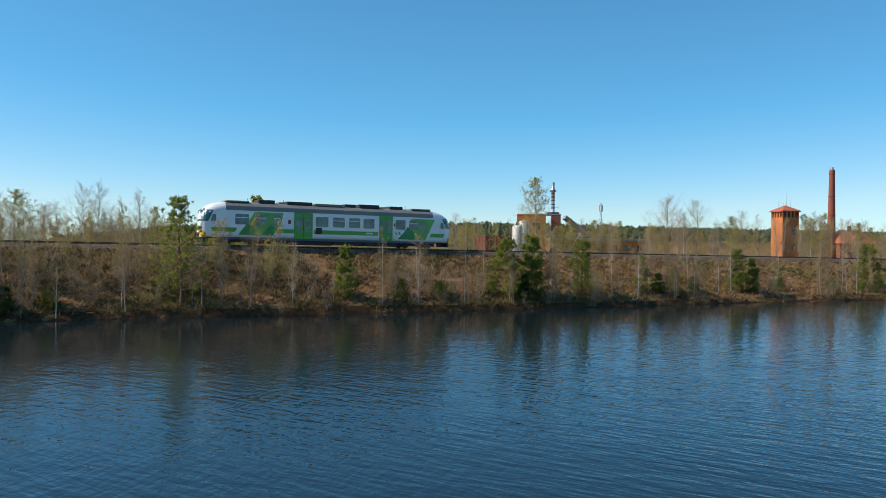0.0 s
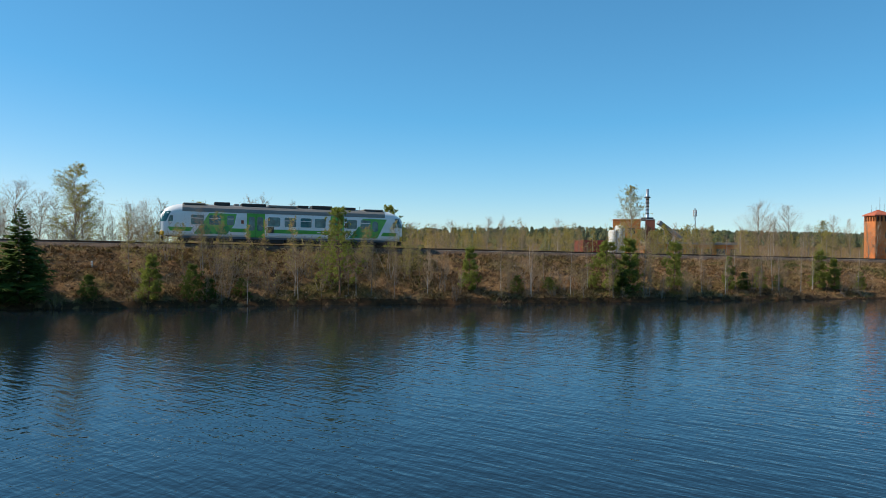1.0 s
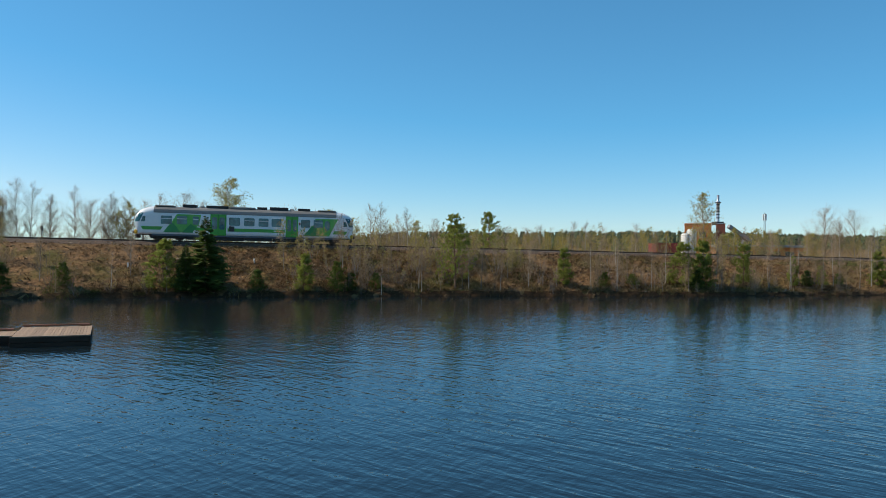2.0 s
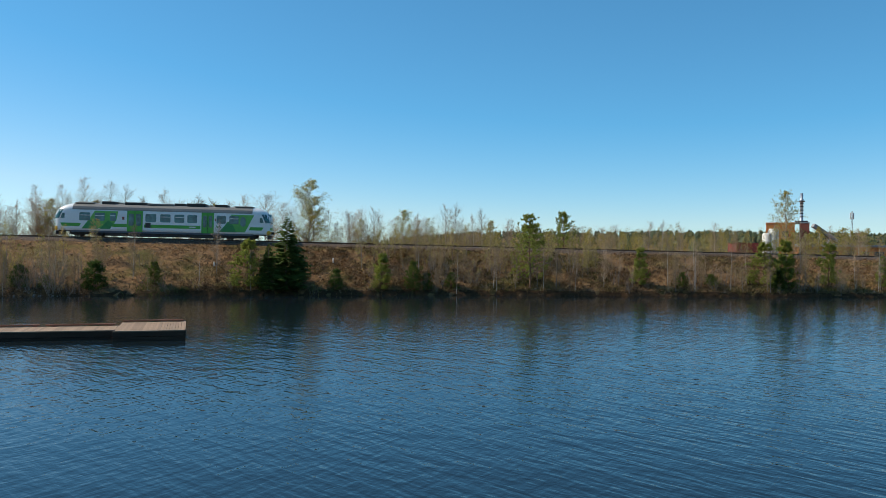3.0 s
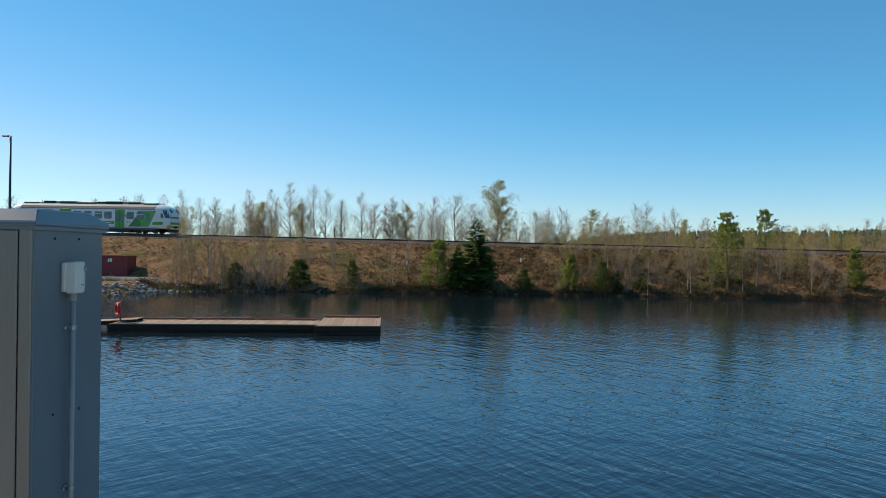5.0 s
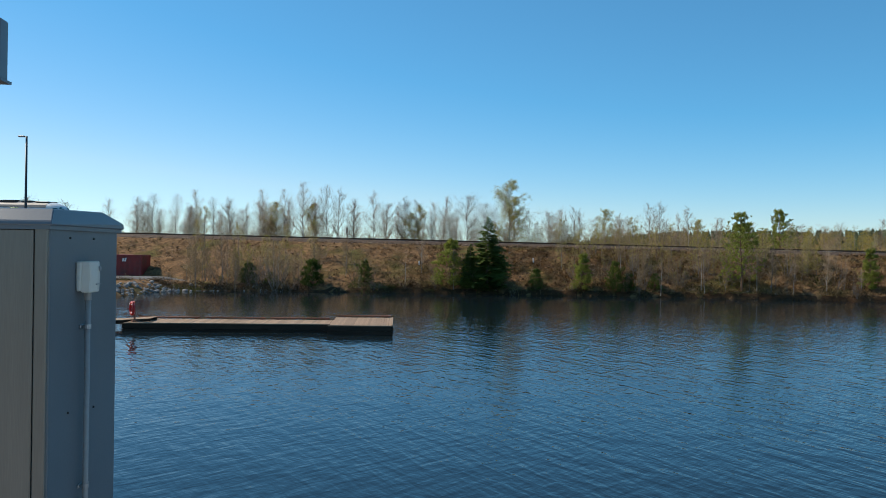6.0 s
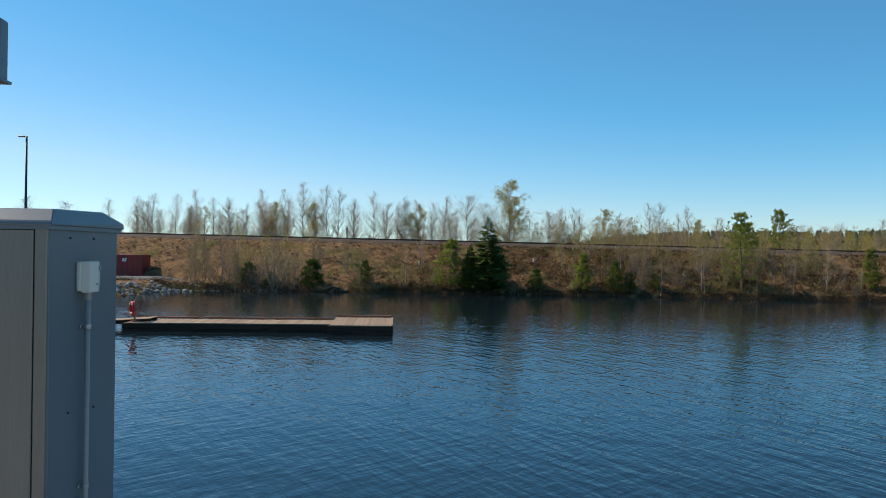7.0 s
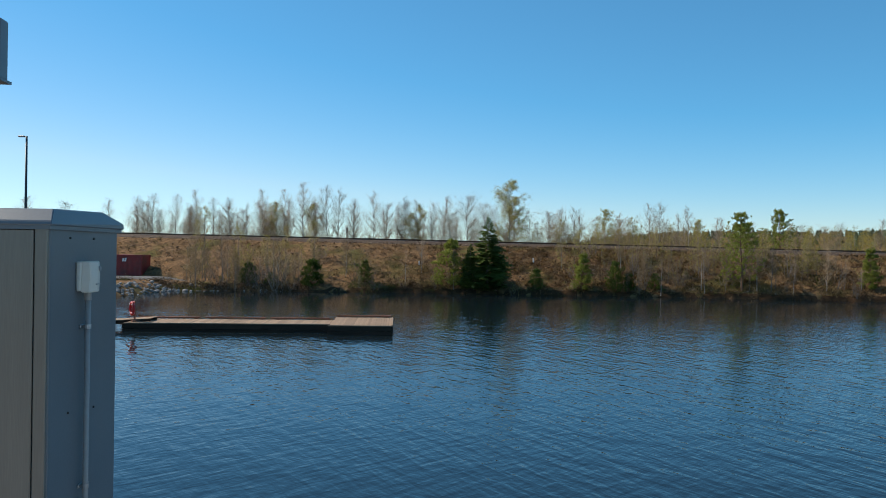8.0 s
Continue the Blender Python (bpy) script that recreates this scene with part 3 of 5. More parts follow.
PINE = [pine_meshes(95, 8.0, 0.28, 0.14, tufts=8), pine_meshes(96, 5.0, 0.32, 0.04, tufts=14), pine_meshes(97, 4.0, 0.30, 0.03, tufts=14), pine_meshes(98, 9.0, 0.34, 0.25, tufts=10)]
BUSH = [pine_meshes(99, 3.0, 0.42, 0.0, mat=NEEDLE, tufts=12), pine_meshes(100, 3.0, 0.50, 0.0, mat=HERB_NEEDLE, tufts=11)]

# conifers standing on the bank: kind, variant, x, y, height
for kind, k, base, x, y, h, girth in (
        ("spruce", 0, 7.0, 0.3, 83.2, 7.4, 1.25), ("spruce", 1, 5.0, -1.5, 83.0, 4.6, 1.0), ("pine", 1, 5.0, -3.6, 83.2, 5.2, 1.1),
        ("bush", 0, 3.0, -18.0, 82.6, 3.0, 1.05), ("bush", 1, 3.0, -12.6, 83.6, 2.3, 0.9), ("pine", 2, 4.0, 10.0, 83.3, 3.9, 1.0),
        ("bush", 1, 3.0, 13.4, 83.2, 3.1, 0.75), ("bush", 0, 3.0, 5.4, 83.2, 2.2, 0.9), ("pine", 0, 8.0, 26.2, 82.9, 8.1, 1.0),
        ("pine", 2, 4.0, 38.8, 82.6, 4.3, 0.85), ("pine", 1, 5.0, 53.3, 81.4, 5.2, 1.15), ("pine", 2, 4.0, 55.8, 81.2, 5.6, 0.9),
        ("spruce", 1, 5.0, 54.8, 80.9, 2.6, 1.3), ("pine", 1, 5.0, 61.1, 80.9, 5.2, 0.8), ("pine", 2, 4.0, 80.3, 80.4, 4.4, 0.9),
        ("pine", 2, 4.0, 82.4, 80.2, 3.6, 0.85), ("pine", 1, 5.0, 98.5, 78.8, 5.6, 1.0), ("pine", 2, 4.0, 68.0, 80.6, 3.7, 0.7),
        ("bush", 1, 3.0, 93.5, 79.4, 1.6, 1.1), ("bush", 0, 3.0, -24.8, 82.9, 2.3, 1.15), ("bush", 1, 3.0, -22.6, 83.4, 1.4, 1.4), ("bush", 1, 3.0, 17.6, 83.3, 1.7, 1.1), ("bush", 1, 3.0, 47.0, 81.9, 1.3, 1.4), ("bush", 0, 3.0, 74.5, 80.5, 1.5, 1.2), ("pine", 2, 4.0, 86.5, 80.4, 2.2, 1.0), ("bush", 1, 3.0, 43.5, 82.0, 1.7, 1.1),
        ("bush", 0, 3.0, 69.8, 80.4, 1.9, 1.0), ("pine", 1, 5.0, 72.0, 80.6, 2.6, 1.0), ("bush", 0, 3.0, 14.8, 83.0, 1.9, 1.0)):
    if kind == "spruce":
        plant("spruce_tree", SPRUCE[k], base, x, y, h, "dense dark green young spruce on the bank", "spruce tree", "conifers on the bank", veg, girth=girth)
    elif kind == "bush":
        plant("evergreen_bush", BUSH[k], base, x, y, h, ("dark green", "olive green")[k] + " bushy young conifer low on the bank", "bush", "conifers on the bank", veg, girth=girth)
    else:
        plant("pine_tree", PINE[k], base, x, y, h, "young green pine with a slim trunk on the bank", "pine tree", "conifers on the bank", veg, girth=girth)
plant("pine_tree", PINE[3], 9.0, 36.8, 101.5, 8.6, "broad dark green pine behind the railway", "pine tree", "trees behind the track", veg, z=1.6)
plant("pine_tree", PINE[1], 5.0, 31.8, 100.5, 6.4, "dark green pine behind the railway", "pine tree", "trees behind the track", veg, z=2.2, girth=1.1)

# birches behind the track: x, y, top
for x, y, top, fam in (
        (-66, 112, 11.3, "w"), (-60, 111, 10.6, "w"), (-52.5, 108.5, 11.0, "b"), (-48, 108, 10.2, "w"), (-45, 108.5, 9.6, "w"), (-42.5, 106.5, 8.4, "b"), (-39, 106.5, 12.1, "b"), (-40.5, 107, 9.8, "w"),
        (-36.6, 105.8, 11.1, "b"), (-34.2, 105.8, 11.1, "b"), (-32.5, 106.5, 9.6, "w"), (-29.5, 105, 12.2, "b"), (-28, 106, 10.6, "u"), (-26.6, 105, 12.3, "b"), (-24.0, 105, 13.3, "b"), (-23.2, 106, 10.4, "u"),
        (-20.6, 104, 12.5, "b"), (-19.2, 104.6, 12.3, "b"), (-17.4, 105, 10.4, "b"), (-14.6, 103.6, 11.9, "b"), (-13.0, 105, 10.4, "w"), (-10.5, 103, 11.3, "b"), (-8.6, 103.2, 10.2, "u"), (-9.6, 104, 9.2, "u"),
        (-5.6, 104, 9.8, "w"), (-2.5, 102.5, 11.5, "w"), (-0.3, 103.5, 10.6, "w"), (3.0, 102.3, 13.4, "u"), (3.8, 103.5, 11.4, "u"), (1.3, 103.6, 9.9, "b"), (6.0, 104, 9.8, "b"), (8.0, 104.5, 9.6, "w"), (9.8, 104.5, 9.9, "w"),
        (11.5, 103.5, 10.2, "b"), (15.1, 102.5, 9.9, "u"), (14.0, 104, 9.0, "b"), (17.5, 104, 8.8, "w"), (20.7, 102.5, 10.7, "b"), (22.3, 102.5, 10.9, "b"), (25.6, 102.5, 10.3, "b"), (27, 103, 8.8, "u"), (29.6, 103, 9.1, "b"),
        (34, 104, 8.6, "b"), (40, 104, 8.2, "w"), (44, 106, 8.2, "w"), (47, 108, 8.6, "b"), (51.5, 107, 9.2, "b"), (54, 108, 9.4, "b"), (58, 110, 8.8, "b"), (63, 109, 9.3, "b"), (66.5, 109, 8.2, "w"),
        (82.6, 120, 15.3, "u"), (108.2, 120, 13.4, "w"), (114.8, 120, 13.2, "w"), (111, 121, 11.8, "b"), (118, 119, 10.0, "b"), (121.2, 119, 10.6, "u"), (124.6, 120, 11.6, "b"), (128, 119, 11.2, "b"), (130, 117, 11.0, "b"),
        (142, 119, 12.0, "b"), (146, 120, 11.8, "u"), (149.5, 121, 11.0, "b"), (153, 121, 11.2, "b"), (170, 123, 10.8, "w"), (174, 124, 11.6, "u"), (178, 124, 11.0, "u"), (96, 130, 9.8, "u"), (100, 132, 10.2, "b"), (103.5, 133, 9.9, "u"), (108.5, 135, 9.4, "b"), (90, 129, 8.8, "u"), (133, 118, 10.6, "b"), (139, 118.5, 11.4, "u"), (157, 122, 10.4, "w"), (104, 112, 10.8, "b"), (98, 113, 9.0, "b"), (90, 112, 8.8, "b"),
        (85.5, 117, 8.4, "u"), (88.4, 122, 8.2, "u"), (92.0, 116, 8.8, "u"), (95.0, 121, 8.0, "b"), (99.5, 122, 9.4, "u"), (102.5, 118, 8.6, "u"), (106.0, 121, 8.8, "u"), (113, 115, 8.6, "b"), (117, 114, 8.8, "u"),
        (127.5, 110.5, 9.4, "b"), (131.0, 111.0, 10.2, "u"), (134.5, 112.0, 11.0, "b"), (136.5, 112.5, 9.8, "u"), (144.0, 114.0, 10.6, "b"), (148.0, 114.5, 10.0, "u"), (152.0, 116.0, 10.4, "b"), (155.5, 117.0, 9.4, "u"), (160.0, 118.0, 9.0, "b")):
    z = ground_z(x, y)
    fam_m, base, tag = {"b": (BARE[veg.randrange(5)], 8.0, "bare spring birch behind the railway track"),
                        "w": (WIDE[veg.randrange(2)], 8.0, "bare broad-crowned grey tree behind the railway track"),
                        "u": (BUDDING[veg.randrange(2)], 9.0, "birch with yellow-green spring buds behind the railway")}[fam]
    plant("birch_tree", fam_m, base, x, y, top - z, tag, "birch tree", "trees behind the track", veg, girth=veg.uniform(0.9, 1.2) * (1.3 if fam == "u" else 1.0))

# brush and thin birches filling the row behind the track
for i in range(120):
    x = veg.uniform(-50, 32)
    y = track_y(x) + veg.uniform(4.5, 11)
    z = ground_z(x, y)
    if i < 66:
        plant("birch_tree", BARE[veg.randrange(5)], 8.0, x, y, veg.uniform(6.0, 9.4) * (1.0 if x < 0 else 0.78) + 2.2 - z, "bare spring birch behind the railway track", "birch tree", "trees behind the track", veg)
    else:
        plant("shrub", (SHRUB + GREENISH)[veg.randrange(7)], 2.4, x, y, rail_z(x) + veg.uniform(0.2, 2.0) - z, "bare brown brush behind the railway track", "shrub", "brush behind the track", veg, girth=0.8)

# saplings and shrubs on the bank
for i in range(84):
    x = veg.uniform(-33, 112) if i > 16 else veg.uniform(-30, -17)
    if i % 3 == 0 and i > 16:
        x = veg.choice((17, 20, 23.5, 30, 44, 49.5, 57.5, 63, 70, 74, 87)) + veg.gauss(0, 1.1)
    y = shore_y(x) + abs(veg.gauss(0.8, 1.3))
    h = veg.uniform(2.2, 5.2)
    if veg.random() < 0.5:
        plant("birch_sapling", THIN[veg.randrange(4)], 5.0, x, y, h, "thin bare birch sapling rooted on the bank", "sapling", "saplings on the bank", veg)
    else:
        plant("birch_sapling", THIN_BUD[veg.randrange(2)], 5.0, x, y, h * 0.9, "thin birch sapling with brown buds on the bank", "sapling", "saplings on the bank", veg)
for i in range(88):
    x = veg.uniform(-33, 114)
    up = abs(veg.gauss(0.3, 1.6)) if i % 4 else veg.uniform(2, 8)
    y = shore_y(x) + up
    if i < 20:
        x = veg.choice((-29, -26, -23.5, -20.5, -15, -8, 15.5, 16.5, 24, 27.5, 33.5, 35, 44, 57, 64)) + veg.gauss(0, 1.0)
        y = shore_y(x) + veg.uniform(0.2, 4.5)
        plant("shrub", SHRUB[veg.randrange(5)], 2.4, x, y, veg.uniform(2.4, 4.4), "tall bare brown many-stemmed shrub on the bank", "shrub", "shrubs on the bank", veg, girth=0.85)
        continue
    k = veg.random()
    if k < 0.6:
        plant("shrub", SHRUB[veg.randrange(5)], 2.4, x, y, veg.uniform(1.0, 2.8), "bare brown many-stemmed shrub on the bank", "shrub", "shrubs on the bank", veg)
    else:
        plant("shrub", GREENISH[veg.randrange(2)], 2.4, x, y, veg.uniform(1.0, 2.4), "shrub with fresh yellow-green buds on the bank", "shrub", "shrubs on the bank", veg)


# budding thickets high on the bank
for i in range(54):
    x = veg.uniform(9, 36) if i < 40 else veg.uniform(-29, -17)
    y = shore_y(x) + veg.uniform(3.0, 9.0)
    if i % 2:
        plant("shrub", GREENISH[veg.randrange(2)], 2.4, x, y, veg.uniform(1.8, 3.4), "shrub with fresh yellow-green buds on the bank", "shrub", "shrubs on the bank", veg, girth=0.8)
    else:
        plant("birch_sapling", OLIVE[veg.randrange(2)], 5.0, x, y, veg.uniform(2.8, 4.6), "birch sapling with olive spring buds on the bank", "sapling", "saplings on the bank", veg)


# taller slim birches rooted on the bank
for x, up, h, fam in ((-29.8, 4.6, 8.6, "u"), (-31.2, 5.4, 7.4, "b"), (-27.9, 4.0, 7.6, "b"), (-26.2, 3.6, 6.4, "u"), (-22.4, 3.2, 6.0, "b"), (-14.8, 3.0, 5.6, "b"), (-6.8, 4.0, 5.4, "b"),
                      (8.4, 5.0, 5.6, "u"), (14.6, 4.2, 6.2, "b"), (16.0, 5.2, 5.6, "u"), (22.6, 3.6, 5.8, "u"), (34.4, 1.2, 4.6, "b"), (42.0, 2.2, 5.8, "t"), (44.6, 1.2, 5.6, "t"), (48.7, 1.0, 5.4, "t"),
                      (57.4, 2.0, 6.6, "b"), (59.0, 3.0, 6.0, "u"), (64.2, 1.6, 5.2, "t"), (66.6, 1.2, 6.4, "t"), (68.8, 2.2, 5.8, "t"), (71.4, 1.4, 6.2, "t"), (73.2, 1.8, 6.6, "t"), (76.4, 1.2, 5.6, "t"),
                      (79.0, 2.2, 6.0, "t"), (84.8, 1.6, 5.0, "t"), (90.2, 1.4, 5.4, "t"), (95.0, 1.2, 5.6, "t"), (102.6, 1.2, 5.8, "t"), (105.0, 1.8, 6.4, "t")):
    y = shore_y(x) + up
    fam_m, base, tag = {"b": (BARE[veg.randrange(5)], 8.0, "bare slim birch with fine twigs rooted on the bank"),
                        "t": (THIN[veg.randrange(2)], 5.0, "slender pale-stemmed birch rooted on the bank"),
                        "u": (OLIVE[veg.randrange(2)], 5.0, "slim birch with olive spring buds rooted on the bank")}[fam]
    plant("birch_tree", fam_m, base, x, y, h, tag, "birch tree", "birches on the bank", veg, girth=0.85)


def build_grass():
    """Dead grass lying over the bank in tufts."""
    rg = random.Random(21)
    g = Geo()
    for i in range(27000):
        x = rg.uniform(-48, 118)
        sh, yt = shore_y(x), track_y(x)
        y = sh + (yt - 2.3 - sh) * rg.random() ** 0.95
        if noise.noise(Vector((x * 0.3, y * 0.3, 9))) < -0.42 + 0.2 * rg.random():
            continue
        if x < -4 and rg.random() < 0.8 * smooth01((-4 - x) / 8):
            continue
        z = ground_z(x, y)
        for j in range(4):
            a = rg.uniform(0, 6.283)
            L = rg.uniform(0.2, 0.6)
            d = Vector((math.cos(a) * 0.9, math.sin(a) * 0.9 - 0.5, rg.uniform(0.15, 0.9))) * L
            p = Vector((x + rg.uniform(-0.25, 0.25), y + rg.uniform(-0.25, 0.25), z - 0.02))
            s = Vector((-math.sin(a), math.cos(a), 0)) * rg.uniform(0.02, 0.05)
            g.add([p - s, p + s, p + d], [(0, 1, 2)])
    whole("dead_grass", g, GRASS, "flattened tan and brown dead grass on the bank", "grass", "stuff")


build_grass()


def build_clods():
    """Clods and small stones strewn over the bank."""
    rg = random.Random(23)
    g = Geo()
    for i in range(9000):
        x = rg.uniform(-46, 116)
        sh, yt = shore_y(x), track_y(x)
        y = sh + (yt - 2.6 - sh) * rg.random() ** 0.9
        z = ground_z(x, y)
        if x < -4 and rg.random() < 0.5:
            continue
        s = rg.uniform(0.05, 0.16)
        vs = [(x + rg.uniform(-s, s) * 1.5, y + rg.uniform(-s, s), z - 0.03 + rg.uniform(0, s * 1.5)) for _ in range(4)]
        g.add(vs, [(0, 1, 2), (0, 2, 3), (0, 3, 1), (1, 3, 2)])
    whole("bank_clods", g, CLOD, "clods, stones and dead stalks strewn over the bank", "rubble", "stuff")


build_clods()


def build_stalks():
    """Dead willowherb stalks, standing and fallen, pale against the earth."""
    rg = random.Random(25)
    g = Geo()
    for i in range(5200):
        x = rg.uniform(-46, 116)
        sh, yt = shore_y(x), track_y(x)
        y = sh + (yt - 3.0 - sh) * rg.random()
        if x < -4 and i % 2:
            continue
        if noise.noise(Vector((x * 0.22, y * 0.35, 31))) < rg.uniform(-0.2, 0.35):
            continue
        z = ground_z(x, y)
        for j in range(3):
            d = (unit(rg) + Vector((0, -0.3, rg.uniform(0.0, 1.6)))).normalized() * rg.uniform(0.35, 1.0)
            p = Vector((x + rg.uniform(-0.3, 0.3), y + rg.uniform(-0.3, 0.3), z - 0.03))
            g.tube(p, p + d, 0.014, 0.004, 3, False)
    whole("dry_stalks", g, STRAW, "pale dry plant stalks on the bank", "dry plants", "stuff")


build_stalks()


def build_scrub():
    """Low dark heath and root brush, thickest near the waterline."""
    rg = random.Random(27)
    dark, green = Geo(), Geo()
    for i in range(1250):
        x = rg.uniform(-34, 116) if i < 800 else rg.uniform(-40, -2)
        sh = shore_y(x)
        y = sh + abs(rg.gauss(0.2, 0.9)) if i % 3 else sh + rg.uniform(0.5, 9.0)
        if noise.noise(Vector((x * 0.18, y * 0.2, 40))) < -0.1:
            continue
        z = ground_z(x, y)
        if x > 8 and i % 2 == 0:
            continue
        g = green if noise.noise(Vector((x * 0.12, y * 0.3, 55))) > 0.12 else dark
        r, hh = rg.uniform(0.25, 0.75), rg.uniform(0.2, 0.65)
        for j in range(46):
            a, q = rg.uniform(0, 6.283), math.sqrt(rg.random())
            p = Vector((x + r * q * math.cos(a), y + r * q * math.sin(a), z + hh * (1 - q * q) * rg.random()))
            leaf(g, p, rg.uniform(0.04, 0.10), rg)
    whole("low_heath", dark, HEATH, "low dark brown heath and roots on the bank", "heath", "stuff")
    whole("low_greenery", green, HERB, "low olive green spring growth on the bank", "undergrowth", "stuff")


build_scrub()


def build_far_woods():
    rg = random.Random(31)
    # young birch wood behind the track
    g = Geo()
    st = Geo()
    for i in range(900):
        x = rg.uniform(22, 230)
        y = rg.uniform(112, 175) + max(0, x - 120) * 0.1
        if 84 < x < 190 and y > 119 and x / y > 0.60 and rg.random() < 0.75:
            continue
        if rg.random() < 0.12:
            x = rg.uniform(-2, 30)
        h = rg.uniform(4.6, 6.8) + (0.7 if x > 60 else 0)
        z = ground_z(x, y)
        st.tube((x, y, z - 0.1), (x, y, z + h * 0.95), 0.035, 0.008, 3, False)
        w = h * rg.uniform(0.14, 0.22)
        for j in range(230):
            t = rg.random() ** 0.8
            r = w * math.sin(min(1, 1.15 - t) * 1.7) * math.sqrt(rg.random())
            a = rg.uniform(0, 6.283)
            p = Vector((x + r * math.cos(a), y + r * math.sin(a), z + h * (0.12 + 0.88 * t)))
            leaf(g, p, rg.uniform(0.06, 0.16), rg)
    whole("birch_thicket", g, FAR_BIRCH, "yellow-green young birch wood behind the railway", "wood", "stuff")
    whole("birch_thicket_stems", st, BARK, "thin grey stems of the young birch wood", "wood", "stuff")
    # conifer ridge
    g = Geo()
    for i in range(2500):
        if i < 2450:
            x, y = rg.uniform(30, 900), rg.uniform(420, 660)
            h = rg.uniform(6.0, 8.5)
        else:
            x, y = rg.uniform(60, 200), rg.uniform(230, 300)
            h = rg.uniform(7.0, 10.5)
        az = math.degrees(math.atan2(x, y))
        if az < 3:
            continue
        h *= 0.62 + 0.38 * smooth01((az - 20) / 12)
        z = ground_z(x, y)
        n = 6
        tiers = 5 if rg.random() < 0.5 else 3
        rot = rg.uniform(0, 6)
        w = h * rg.uniform(0.28, 0.42)
        for k in range(tiers):
            z0, z1 = z + h * (0.12 + 0.85 / tiers * k), z + h * (0.12 + 0.85 / tiers * k + 0.30) if k < tiers - 1 else z + h * rg.uniform(0.9, 1.0)
            r = w * (1 - k / tiers * (1.0 if tiers == 5 else 0.6)) + 0.15
            ring = [(x + r * rg.uniform(0.6, 1.25) * math.cos(rot + 6.283 * q / n), y + r * rg.uniform(0.6, 1.25) * math.sin(rot + 6.283 * q / n), z0 + rg.uniform(-0.06, 0.06) * h) for q in range(n)]
            g.add(ring + [(x, y, z1)], [(q, (q + 1) % n, n) for q in range(n)])
    whole("conifer_wood", g, FAR_NEEDLE, "distant dark green conifer forest on the rise", "forest", "stuff")


build_far_woods()


# ---------------------------------------------------------------- the railcar
LEN, HALF = 24.2, 12.1
PROFILE = [(-1.10, 0.62), (-1.40, 0.72), (-1.45, 0.95), (-1.45, 1.6), (-1.45, 2.3), (-1.45, 2.85), (-1.41, 3.15), (-1.30, 3.42), (-1.02, 3.66), (-0.55, 3.80), (0, 3.84),
           (0.55, 3.80), (1.02, 3.66), (1.30, 3.42), (1.41, 3.15), (1.45, 2.85), (1.45, 2.3), (1.45, 1.6), (1.45, 0.95), (1.40, 0.72), (1.10, 0.62)]
ENDS = ((0.0, 0.70, 2.75), (0.10, 0.78, 2.98), (0.30, 0.86, 3.22), (0.65, 0.93, 3.47), (1.1, 0.975, 3.66), (1.6, 0.99, 3.78), (2.1, 1.0, 3.84))


def section(x, wide, top):
    """A cross-section, narrowed and lowered towards the noses; the foot is drawn in too."""
    k = (top - 0.62) / (3.84 - 0.62)
    return [(x, y * wide, 0.62 + (z - 0.62) * k) for y, z in PROFILE]


def loft(rows):
    g = Geo()
    n = len(rows[0])
    for r in rows:
        g.v.extend(r)
    for i in range(len(rows) - 1):
        for j in range(n - 1):
            g.f.append((i * n + j, (i + 1) * n + j, (i + 1) * n + j + 1, i * n + j + 1))
        g.f.append((i * n + n - 1, (i + 1) * n + n - 1, (i + 1) * n, i * n))
    g.f.append(tuple(reversed(range(n))))
    g.f.append(tuple(range((len(rows) - 1) * n, len(rows) * n)))
    return g


def nose_point(e, z):
    """Distance from the tip and half width of the body skin at height z, e metres behind the tip at most."""
    for (e0, w0, t0), (e1, w1, t1) in zip(ENDS, ENDS[1:]):
        if e <= e1:
            break
    a = min(1.0, max(0.0, (e - e0) / (e1 - e0)))
    wide, top = w0 + (w1 - w0) * a, t0 + (t1 - t0) * a
    k = (top - 0.62) / (3.84 - 0.62)
    z = min(z, top - 0.02)
    for (y0, z0), (y1, z1) in zip(PROFILE[:10], PROFILE[1:11]):
        if 0.62 + (z1 - 0.62) * k >= z:
            break
    b = ((z - 0.62) / k + 0.62 - z0) / (z1 - z0)
    return e, -(y0 + (y1 - y0) * b) * wide


def side_plates(name, pts, depth, mat, parent, label=""):
    """The same plate on both flanks of the body: pts in x and z, standing depth proud of the side."""
    for s in (-1, 1):
        near, far = (-1.449 - depth, -1.440) if s < 0 else (1.440, 1.449 + depth)
        part(name, Geo().plate(pts, near, far), mat, parent, label)


def rect(x0, z0, x1, z1, c=0.05):
    return [(x0 + c, z0), (x1 - c, z0), (x1, z0 + c), (x1, z1 - c), (x1 - c, z1), (x0 + c, z1), (x0, z1 - c), (x0, z0 + c)]


